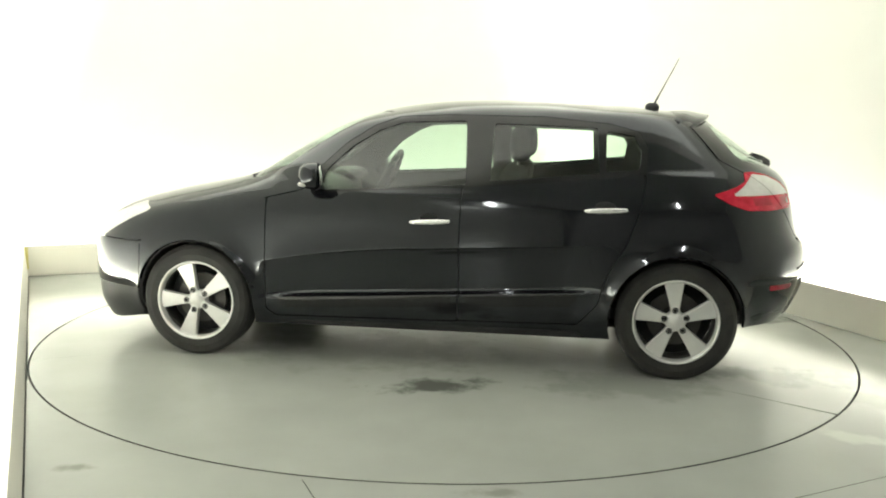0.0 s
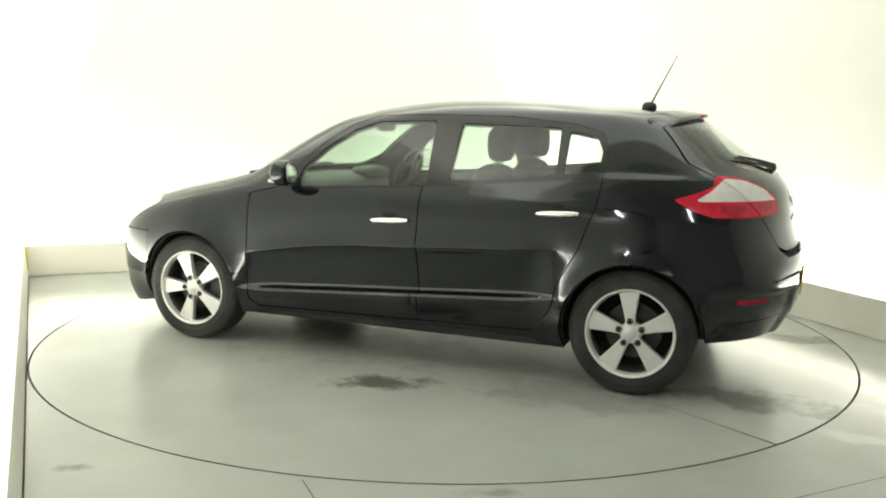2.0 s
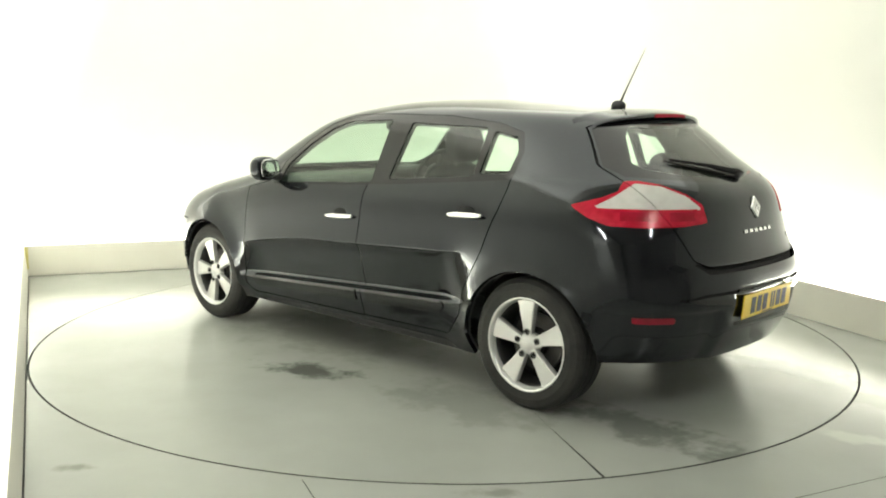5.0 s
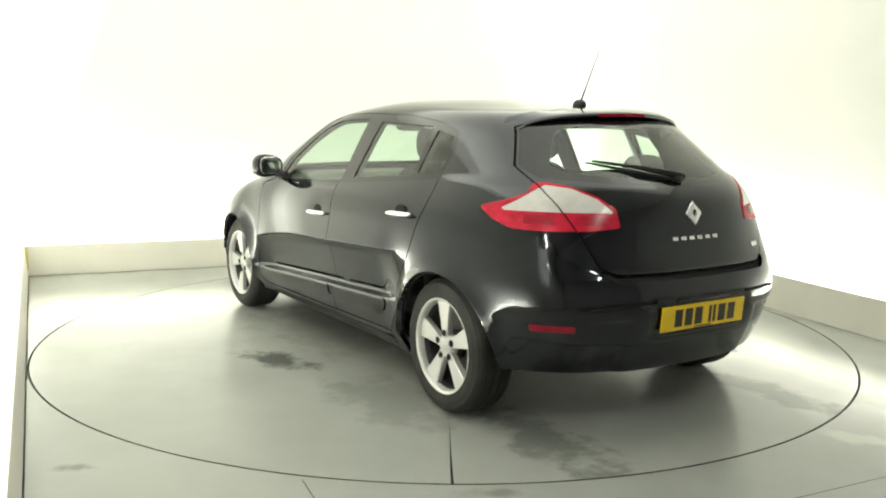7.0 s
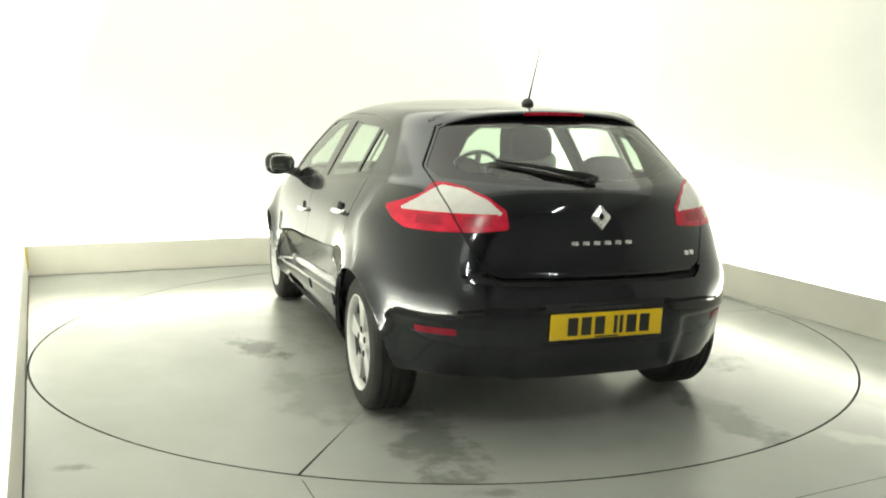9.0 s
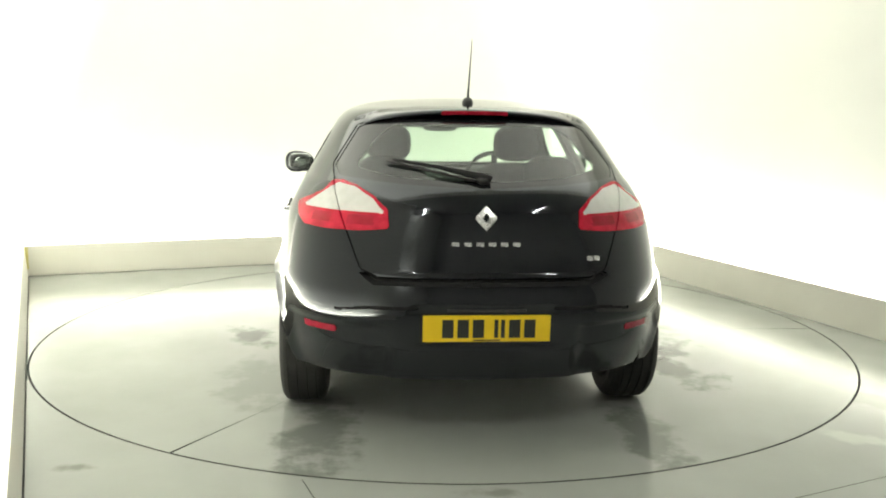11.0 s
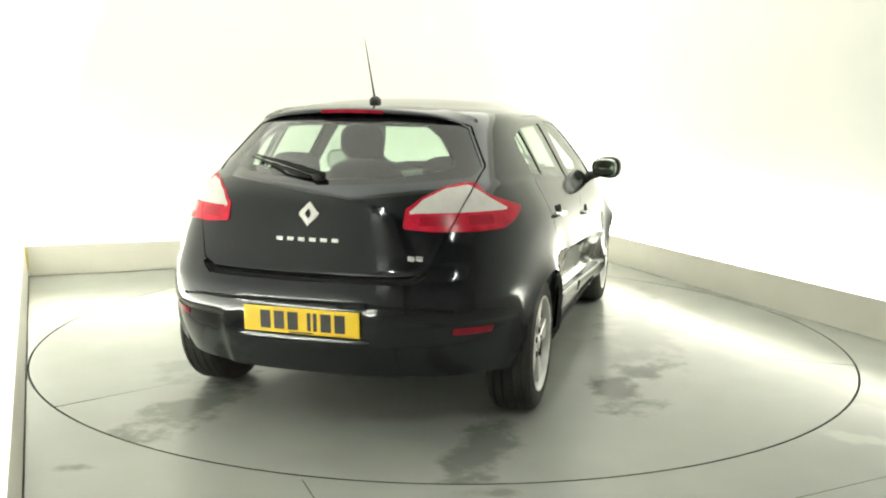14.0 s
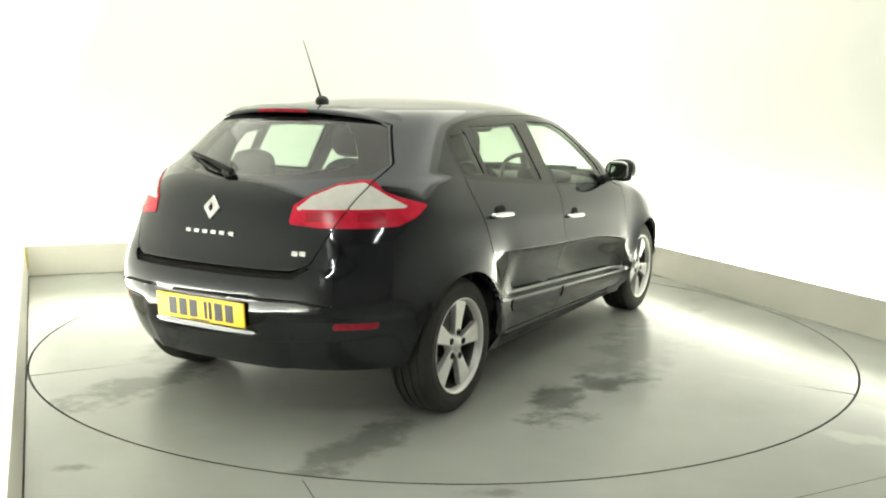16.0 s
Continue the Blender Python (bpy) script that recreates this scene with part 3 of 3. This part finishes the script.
panel("bonnet", FACES["bonnet"], PAINT, car, LR)
panel("rear_bumper", FACES["rear_bumper"], PAINT, car, LR)
panel("front_bumper", FACES["front_bumper"], PAINT, car, LR)
panel("front_apron", FACES["front_apron"], TRIM, car, LR, lift=-0.006, label="matt black lower front apron")
# a sunk strip in matt black, which paints in the shade below the tailgate
panel("tailgate_recess_shade", FACES["tailgate_shadow"], DARK, car, LR, lift=-0.022, label="recess under the tailgate, its shade put in as black")
panel("rear_window_border", FACES["rear_frit"], GLOSS_TRIM, car, LR, lift=-0.003, label="gloss black border of the rear window")
panel("windscreen", FACES["windscreen"], GLASS, car, LR, lift=-0.003, rim=0.0, label="clear windscreen")
panel("rear_window", FACES["rear_glass"], GLASS, car, LR, lift=-0.003, rim=0.0, label="tinted rear window")
doors = {}
for s in LR:
    doors["F", s] = panel("front_door", FACES["front_door"], PAINT, car, (s,))
    doors["R", s] = panel("rear_door", FACES["rear_door"], PAINT, car, (s,))
    panel("side_moulding", FACES["moulding_front"], MOULDING, doors["F", s], (s,), lift=0.006, rim=0.02, label="satin black side moulding")
    panel("side_moulding", FACES["moulding_rear"], MOULDING, doors["R", s], (s,), lift=0.006, rim=0.02, label="satin black side moulding")
    panel("window_surround", FACES["window_surround"], GLOSS_TRIM, car, (s,), lift=-0.002, label="gloss black window surround")
    panel("door_window", FACES["glass_front"], GLASS, doors["F", s], (s,), lift=-0.006, rim=0.0, label="tinted door glass")
    panel("door_window", FACES["glass_rear"], GLASS, doors["R", s], (s,), lift=-0.006, rim=0.0, label="tinted door glass")
    panel("quarter_window", FACES["glass_quarter"], GLASS, doors["R", s], (s,), lift=-0.006, rim=0.0, label="tinted quarter glass")
    light = panel("tail_light", FACES["tail_light"], RED, car, (s,), lift=0.004, label="red tail light lens")
    panel("reversing_lens", FACES["lens_clear"], CLEAR, light, (s,), lift=0.004, label="clear upper lens")
    inner = panel("tail_light", FACES["tail_light_inner"], RED, car, (s,), lift=0.004, label="red tail light lens on the tailgate")
    panel("reversing_lens", FACES["lens_clear_inner"], CLEAR, inner, (s,), lift=0.004, label="clear upper lens")
    panel("lamp_lens", FACES["lens_block"], LAMP_RED, light, (s,), lift=0.004, label="dark red lamp lens")
    panel("lamp_lens", FACES["lens_block_inner"], LAMP_RED, inner, (s,), lift=0.004, label="dark red lamp lens")
    panel("bumper_groove", FACES["bumper_groove"], DARK, car, (s,), lift=-0.008, label="dark groove in the bumper")
    panel("reflector", FACES["reflector"], DEEP_RED, car, (s,), lift=0.003, label="red bumper reflector")
    panel("headlight", FACES["headlight"], CLEAR, car, (s,), lift=0.002, label="clear headlight")


# ---------------------------------------------------------------- the car: wheels
def wheel():
    hub = new("wheel")
    tyre = [(0.215, -0.098), (0.225, -0.104), (0.262, -0.108), (0.292, -0.100), (0.308, -0.086)]
    for a in (-0.062, -0.022, 0.022, 0.062):
        tyre += [(0.315, a - 0.010), (0.315, a - 0.004), (0.308, a - 0.0035), (0.308, a + 0.0035), (0.315, a + 0.004), (0.315, a + 0.010)]
    tyre += [(0.308, 0.086), (0.292, 0.100), (0.262, 0.108), (0.225, 0.104), (0.215, 0.098)]
    part("tyre", lathe(tyre, 72), RUBBER, hub, "black rubber tyre")
    rim = lathe([(0.206, 0.070), (0.212, 0.086), (0.222, 0.096), (0.226, 0.103), (0.222, 0.106), (0.214, 0.101), (0.209, 0.090), (0.204, 0.070)], 72)
    part("rim", rim, ALLOY, hub, "silver five-spoke alloy rim", smooth=True)
    part("rim_barrel", lathe([(0.212, -0.095), (0.204, -0.05), (0.200, 0.03), (0.205, 0.074), (0.208, 0.074), (0.204, 0.03), (0.208, -0.05), (0.215, -0.095)], 64), BARREL, hub, smooth=True)
    part("brake_disc", lathe([(0.0, -0.02), (0.142, -0.02), (0.142, 0.005), (0.07, 0.005), (0.065, 0.03), (0.0, 0.03)], 48), STEEL, hub)
    part("back_plate", lathe([(0.0, -0.06), (0.2, -0.06), (0.2, -0.05), (0.0, -0.05)], 48), DARK, hub)
    for k in range(5):
        m = pose(0, 0.085, 0, 0, 72 * k, 0)
        outline = [(-0.020, 0.03), (-0.025, 0.07), (-0.036, 0.13), (-0.052, 0.207), (-0.03, 0.214), (0.03, 0.214), (0.052, 0.207), (0.036, 0.13), (0.025, 0.07), (0.020, 0.03)]
        part("spoke", slab(outline, 0.03, m=m, bevel=0.006), ALLOY, hub)
        a = radians(72 * k)
        part("wheel_bolt", lathe([(0.0165, 0.06), (0.0165, 0.0872), (0.0145, 0.0885), (0.0105, 0.084), (0.0095, 0.087), (0.0, 0.0872)], 16), DARK, hub, at=pose(0.060 * math.sin(a), 0, 0.060 * math.cos(a)))
    part("centre_cap", lathe([(0.056, 0.045), (0.054, 0.076), (0.044, 0.083), (0.032, 0.085), (0.028, 0.091), (0.0, 0.093)], 40), ALLOY, hub, smooth=True)
    return hub


first = wheel()
first.parent = car
first.matrix_basis = pose(-AXLE, 0.775, WHEEL_Z + 0.004, 0, 4, 0)
for ax, s, spin in ((AXLE, 1, 19), (-AXLE, -1, -10), (AXLE, -1, -34)):
    w = copy_thing(first, pose(ax, 0.775 * s, WHEEL_Z + 0.004, 0, spin, 0) if s > 0 else pose(ax, -0.775, WHEEL_Z + 0.004, 0, spin, 180))
    w.parent = car

for ax in (-AXLE, AXLE):
    for s in LR:
        bm = bmesh.new()
        n, sweep = 28, (1.08 if ax < 0 else 1.2)
        rows = [[bm.verts.new((ax + ARCH * 1.02 * math.cos(math.pi * (k / n * sweep - 0.1)), s * y, WHEEL_Z + ARCH * 1.02 * math.sin(math.pi * (k / n * sweep - 0.1)))) for k in range(n + 1)] for y in (0.80, 0.5)]
        for k in range(n):
            bm.faces.new((rows[0][k], rows[0][k + 1], rows[1][k + 1], rows[1][k]))
        bm.faces.new(rows[1])
        part("wheel_arch_liner", bm, DARK, car)
part("floor_pan", box_bm((-1.55, -0.62, 0.21), (1.9, 0.62, 0.25), bevel=0.02), DARK, car)
part("bumper_floor", box_bm((-1.88, -0.52, 0.292), (-1.50, 0.52, 0.31), bevel=0.008), DARK, car)
part("sill_floor", box_bm((-0.95, -0.83, 0.195), (0.95, 0.83, 0.235), bevel=0.01), DARK, car)


# ---------------------------------------------------------------- the car: fittings
def on_rear(y, z):
    """The place and the normal of the body's rear face at y, z."""
    near = np.where(CO[:, 0] < -1.3, np.hypot(CO[:, 1] - abs(y), CO[:, 2] - z), 9.0)
    i = int(np.argmin(near))
    n = Vector((NO[i][0], NO[i][1] * (1 if y >= 0 else -1), NO[i][2]))
    return Vector((CO[i][0], y, z)), n


def on_side(x, z):
    near = np.where(CO[:, 1] > 0.5, np.hypot(CO[:, 0] - x, CO[:, 2] - z), 9.0)
    return float(CO[int(np.argmin(near))][1])


def roof_z(x, y):
    near = np.where(NO[:, 2] > 0.6, np.hypot(CO[:, 0] - x, CO[:, 1] - abs(y)), 9.0)
    return float(CO[int(np.argmin(near))][2])


def facing_rear(y, z, lift=0.0):
    """A pose on the rear face: x across the car, y out of the face, z up along it."""
    at, n = on_rear(y, z)
    across = (Vector((0, 1, 0)) - n * n.y).normalized()
    up = across.cross(n).normalized()
    if up.z < 0:
        up, across = -up, -across
    m = Matrix((across, n, up)).transposed().to_4x4()
    return Matrix.Translation(at + n * lift) @ m


def ellipsoid(bm, centre, radii, power=2.6, nu=28, nv=16, m=None):
    """A rounded block between a ball and a box."""
    def bulge(v):
        return math.copysign(abs(v) ** (2 / power), v)
    rows = []
    for j in range(1, nv):
        b = -math.pi / 2 + math.pi * j / nv
        rows.append([bm.verts.new(Vector((radii[0] * bulge(math.cos(b)) * bulge(math.cos(a)), radii[1] * bulge(math.cos(b)) * bulge(math.sin(a)), radii[2] * bulge(math.sin(b)))) + Vector(centre))
                     for a in (2 * math.pi * i / nu for i in range(nu))])
    for p, q in zip(rows, rows[1:]):
        for i in range(nu):
            bm.faces.new((p[i], p[(i + 1) % nu], q[(i + 1) % nu], q[i]))
    bm.faces.new(rows[0][::-1])
    bm.faces.new(rows[-1])
    if m is not None:
        bmesh.ops.transform(bm, matrix=m, verts=[v for r in rows for v in r])
    return bm


def tube(bm, path, radii, n=10):
    """A round bar along a path, with a radius at each point."""
    pts = [Vector(p) for p in path]
    rings = []
    for i, p in enumerate(pts):
        d = (pts[min(i + 1, len(pts) - 1)] - pts[max(i - 1, 0)]).normalized()
        u = d.orthogonal().normalized()
        v = d.cross(u)
        rings.append([bm.verts.new(p + (u * math.cos(2 * math.pi * k / n) + v * math.sin(2 * math.pi * k / n)) * radii[i]) for k in range(n)])
    for a, b in zip(rings, rings[1:]):
        for k in range(n):
            bm.faces.new((a[k], a[(k + 1) % n], b[(k + 1) % n], b[k]))
    bm.faces.new(rings[0][::-1])
    bm.faces.new(rings[-1])
    bmesh.ops.recalc_face_normals(bm, faces=bm.faces)
    return bm


# door handles: a chrome bar over a dark cup
for key, hx, hz, tilt in (("F", -0.017, 0.808, 2.5), ("R", -0.938, 0.893, 2.5)):
    for s in LR:
        hy = on_side(hx, hz)
        cup = ellipsoid(bmesh.new(), (hx + 0.005, s * (hy - 0.004), hz + 0.012), (0.055, 0.010, 0.034), 2.0)
        part("handle_cup", cup, DARK, doors[key, s], "dark handle recess", smooth=True)
        bar = ellipsoid(bmesh.new(), (0, 0, 0), (0.113, 0.011, 0.0135), 2.8)
        part("door_handle", bar, CHROME, doors[key, s], "chrome door handle", smooth=True, at=Matrix.Translation((hx, s * (hy + 0.018), hz)) @ pose(0, 0, 0, 0, tilt, 0))
        for dx in (-0.09, 0.09):
            part("handle_foot", ellipsoid(bmesh.new(), (hx + dx, s * (hy + 0.006), hz - dx * 0.044), (0.014, 0.016, 0.011), 2.4, 12, 8), CHROME, doors[key, s], smooth=True)

# door mirrors
def mirror_housing(s):
    """A rounded shell that swells forwards and outwards, with a flat back where the glass sits."""
    bm = ellipsoid(bmesh.new(), (0, 0, 0), (0.078, 0.096, 0.080), 2.5, 36, 20)
    for v in bm.verts:
        if v.co.x < -0.02:
            v.co.x = -0.02 + (v.co.x + 0.02) * 0.35
        v.co.z *= 1 - 0.26 * (1 - (v.co.y * s + 0.10) / 0.20)
        v.co.x += 0.03 * (0.1 - v.co.y * s) * (v.co.x > 0)
    return bm


MIRROR = surface("mirror_glass", (0.62, 0.64, 0.63), (0.68, 0.70, 0.69), 0.03, 0.05, metal=1.0, bump=0.0)
for s in LR:
    at = pose(0.605, s * 0.945, 1.040, 0, 0, s * 8)
    mirror = part("door_mirror", mirror_housing(s), PAINT, car, "black door mirror", smooth=True, at=at)
    part("mirror_foot", tube(bmesh.new(), [(0.0, -s * 0.15, -0.07), (0.0, -s * 0.10, -0.055), (0.01, -s * 0.03, -0.04)], [0.036, 0.030, 0.022]), TRIM, mirror, smooth=True)
    glass_bm = ellipsoid(bmesh.new(), (0, 0, 0), (0.006, 0.078, 0.058), 3.0, 32, 12)
    part("mirror_glass", glass_bm, MIRROR, mirror, "mirror glass", smooth=True, at=pose(-0.038, 0, 0, 0, 4, s * 4))
    part("indicator_strip", ellipsoid(bmesh.new(), (0.046, s * 0.040, -0.042), (0.034, 0.040, 0.014), 2.6), CLEAR, mirror, "pale indicator strip", smooth=True)

# aerial
aerial = part("aerial_foot", ellipsoid(bmesh.new(), (-1.215, 0, 1.430), (0.042, 0.026, 0.030), 2.2), TRIM, car, "black roof aerial", smooth=True)
part("aerial_rod", tube(bmesh.new(), [(-1.222, 0, 1.44), (-1.25, 0, 1.50), (-1.36, 0, 1.72)], [0.007, 0.0045, 0.0016], 8), TRIM, aerial, smooth=True)


# roof spoiler with the high brake light
def spoiler():
    bm = bmesh.new()
    rows = []
    n = 40
    for k in range(n + 1):
        y = -0.545 + 1.09 * k / n
        q = abs(y) / 0.545
        top = 1.401 - 0.045 * q ** 2 - 0.055 * q ** 8
        back = -1.525 + 0.10 * q ** 2 + 0.06 * q ** 6
        lead, thin = -1.27, 1 - 0.75 * q ** 6
        rows.append([bm.verts.new(p) for p in ((lead, y * 0.93, roof_z(lead, y * 0.93) - 0.004), ((lead + back) / 2, y, (roof_z(lead, y * 0.93) + top) / 2 + 0.010),
                                               (back + 0.03, y, top), (back, y, top - 0.008 * thin), (back - 0.004, y, top - 0.020 * thin), (back + 0.012, y, top - 0.028 * thin), (back + 0.11, y, top - 0.050))])
    for p, q in zip(rows, rows[1:]):
        for i in range(len(p) - 1):
            bm.faces.new((p[i], p[i + 1], q[i + 1], q[i]))
    bm.faces.new(rows[0])
    bm.faces.new(rows[-1][::-1])
    bmesh.ops.recalc_face_normals(bm, faces=bm.faces)
    return bm


wing = part("roof_spoiler", spoiler(), PAINT, car, "glossy black roof spoiler", smooth=True)
lamp = bmesh.new()
for k in range(13):
    y = -0.15 + 0.3 * k / 12
    x = -1.5305 + 0.10 * (y / 0.565) ** 2
    for z in (1.392, 1.377):
        lamp.verts.new((x, y, z - 0.045 * (y / 0.6) ** 2))
lamp.verts.ensure_lookup_table()
for k in range(12):
    lamp.faces.new([lamp.verts[i] for i in (2 * k, 2 * k + 1, 2 * k + 3, 2 * k + 2)])
bmesh.ops.solidify(lamp, geom=lamp.faces[:], thickness=-0.006)
part("brake_light", lamp, RED, wing, "red high brake light")

# rear wiper
w0, w1 = on_rear(0.0, 1.105), on_rear(0.37, 1.170)
pivot, tip = w0[0] + w0[1] * 0.018, w1[0] + w1[1] * 0.016
wiper = part("rear_wiper", tube(bmesh.new(), [pivot + Vector((0, -0.03, -0.008)), pivot, pivot.lerp(tip, 0.5) + Vector((-0.006, 0, 0.006)), tip], [0.015, 0.017, 0.0085, 0.005]), DARK, car, "black rear wiper", smooth=True)
line = [on_rear(0.04 + 0.36 * k / 5, 1.098 + 0.070 * k / 5) for k in range(6)]
part("wiper_blade", tube(bmesh.new(), [q + n * 0.010 for q, n in line], [0.005, 0.006, 0.0065, 0.0065, 0.006, 0.004], 8), RUBBER, wiper, smooth=True)
part("wiper_hub", ellipsoid(bmesh.new(), pivot - w0[1] * 0.012, (0.024, 0.030, 0.022), 2.2), TRIM, wiper, smooth=True)

# maker's badge, name and engine badge as plain shapes
ring = bmesh.new()
outer = [(0, 0.054), (0.044, 0.006), (0.044, -0.006), (0, -0.054), (-0.044, -0.006), (-0.044, 0.006)]
hole = [(0, 0.020), (0.012, 0.002), (0.012, -0.002), (0, -0.020), (-0.012, -0.002), (-0.012, 0.002)]
loops = [[ring.verts.new((x * f, d, z * f)) for x, z in pts] for pts, d, f in ((outer, 0.0, 1.0), (outer, 0.006, 0.95), (hole, 0.010, 1.15), (hole, 0.0, 1.0))]
for a, b in zip(loops, loops[1:]):
    for k in range(6):
        ring.faces.new((a[k], a[(k + 1) % 6], b[(k + 1) % 6], b[k]))
bmesh.ops.recalc_face_normals(ring, faces=ring.faces)
part("badge", ring, CHROME, car, "chrome diamond badge", at=facing_rear(0.0, 0.960, 0.001))
for k in range(6):
    y = 0.125 - 0.050 * k
    part("name_bar", box_bm((-0.015, 0, -0.008), (0.015, 0.004, 0.008), bevel=0.0015), CHROME, car, at=facing_rear(y, 0.856, 0.0))
for k in range(2):
    part("engine_badge", box_bm((-0.014, 0, -0.010), (0.014, 0.004, 0.010), bevel=0.0015), CHROME, car, at=facing_rear(-0.440 - 0.032 * k, 0.792, 0.0))

# number plate, its characters as plain bars
PLATE = pose(-2.086, 0, 0.523, 0, 0, 90) @ pose(0, 0, 0, -4, 0, 0)
plate = part("number_plate", box_bm((-0.26, -0.004, -0.0555), (0.26, 0.004, 0.0555), bevel=0.003), YELLOW, car, "yellow number plate", at=PLATE)
for x, w in ((-0.175, 0.046), (-0.113, 0.046), (-0.065, 0.016), (-0.038, 0.016), (0.035, 0.046), (0.097, 0.046), (0.159, 0.046)):
    part("plate_bar", box_bm((x - w / 2, 0.004, -0.0385), (x + w / 2, 0.0055, 0.0385)), INK, plate)
part("plate_line", box_bm((-0.055, 0.004, -0.0515), (0.055, 0.005, -0.0455)), INK, plate, "thin line of small print")
part("plate_lamp_cover", box_bm((-2.094, -0.16, 0.592), (-2.04, 0.16, 0.602), bevel=0.004), TRIM, car)

# front wipers at the foot of the windscreen
for y0, y1 in ((-0.45, 0.12), (0.08, 0.62)):
    part("windscreen_wiper", tube(bmesh.new(), [(1.15 - 0.25 * y0 * y0, y0, 1.012), (1.165 - 0.28 * y1 * y1, y1, 1.010)], [0.012, 0.007]), TRIM, car)


# ---------------------------------------------------------------- the car: inside
def seat_row(name, x, ys, width, back_z, head, recline):
    for y in ys:
        cushion = part(name, ellipsoid(bmesh.new(), (x + 0.25, y, 0.50), (0.27, width / 2, 0.11), 3.6), FABRIC, car, "dark fabric seat", smooth=True)
        m = pose(x, y, 0.52, 0, -recline, 0)
        part("backrest", ellipsoid(bmesh.new(), (0, 0, (back_z - 0.52) / 2), (0.085, width / 2, (back_z - 0.52) / 2 + 0.02), 3.8), FABRIC, cushion, smooth=True, at=m)
        for dy in head:
            top = m @ Vector((0.02, dy, back_z - 0.52 + 0.135))
            part("headrest", ellipsoid(bmesh.new(), top, (0.062, 0.128, 0.100), 3.0), FABRIC, cushion, smooth=True)
            for e in (-0.05, 0.05):
                low = m @ Vector((0.0, dy + e, back_z - 0.53))
                part("headrest_post", tube(bmesh.new(), [low, top + Vector((0, e, -0.05))], [0.006, 0.006], 6), CHROME, cushion)


seat_row("front_seat", -0.27, (0.365, -0.365), 0.50, 1.10, (0.0,), 17)
seat_row("rear_seat", -1.08, (0.0,), 1.22, 0.98, (-0.40, 0.40), 22)
dash = part("dashboard", ellipsoid(bmesh.new(), (0.93, 0, 0.82), (0.26, 0.70, 0.155), 4.0), TRIM, car, "black dashboard", smooth=True)
part("instrument_hood", ellipsoid(bmesh.new(), (0.74, -0.365, 0.965), (0.10, 0.19, 0.05), 2.6), TRIM, dash, smooth=True)
wheel_at = pose(0.47, -0.365, 0.955, 0, 64, 0)
bm = bmesh.new()
tube(bm, [(0.185 * math.cos(2 * math.pi * k / 32), 0.185 * math.sin(2 * math.pi * k / 32), 0) for k in range(33)], [0.015] * 33)
steering = part("steering_wheel", bm, TRIM, car, "black steering wheel", smooth=True, at=wheel_at)
part("steering_boss", ellipsoid(bmesh.new(), (0, 0, 0.01), (0.085, 0.075, 0.03), 2.6), TRIM, steering, smooth=True)
for a in (0, 180, 270):
    part("steering_spoke", box_bm((0.06, -0.02, -0.008), (0.18, 0.02, 0.008), bevel=0.004), TRIM, steering, at=pose(0, 0, 0, 0, 0, a))
part("interior_mirror", ellipsoid(bmesh.new(), (0.44, 0.0, 1.292), (0.022, 0.115, 0.034), 3.4), TRIM, car, "black interior mirror", smooth=True)
part("parcel_shelf", box_bm((-1.72, -0.60, 0.95), (-1.24, 0.60, 0.975), bevel=0.006), FABRIC, car)
part("cabin_floor", box_bm((-1.7, -0.70, 0.28), (1.0, 0.70, 0.34), bevel=0.01), FABRIC, car)

# cracks and joints in the studio floor
def floor_strip(name, p, q, half, label):
    d = (Vector(q) - Vector(p)).normalized()
    side = Vector((-d.y, d.x)) * half
    bm = bmesh.new()
    bm.faces.new([bm.verts.new((v.x, v.y, 0.001)) for v in (Vector(p) - side, Vector(q) - side, Vector(q) + side, Vector(p) + side)])
    return tagged(new(name, to_mesh(name, bm, JOINT, False)), label, kind="structure")


floor_strip("floor_joint_1", (-0.53, -2.42), (-0.36, -2.82), 0.002, "thin dark joint in the floor")
for n, (p, q) in enumerate((((-3.42, 1.591), (-0.90, -3.94)), ((-3.42, 1.591), (1.31, 3.535)), ((1.31, 3.535), (4.0, -3.05)))):
    floor_strip("floor_edge_%d" % (n + 1), p, q, 0.008, "dark dirty joint where floor meets skirting")
floor_strip("floor_joint_2", (1.02, -2.66), (2.4, -1.98), 0.002, "thin dark joint in the floor")


# ---------------------------------------------------------------- the car moves with the table
def motions():
    rows_car, rows_table = [], []
    for k in range(17):
        a = 171.87 - 6.9906 * k
        turn = pose(0, 0, 0, 0, 0, a)
        rows_car.append((float(k), turn @ pose(CAR_X, CAR_Y, 0)))
        rows_table.append((float(k), turn))
    walk(car, rows_car)
    walk(turntable, rows_table)


motions()
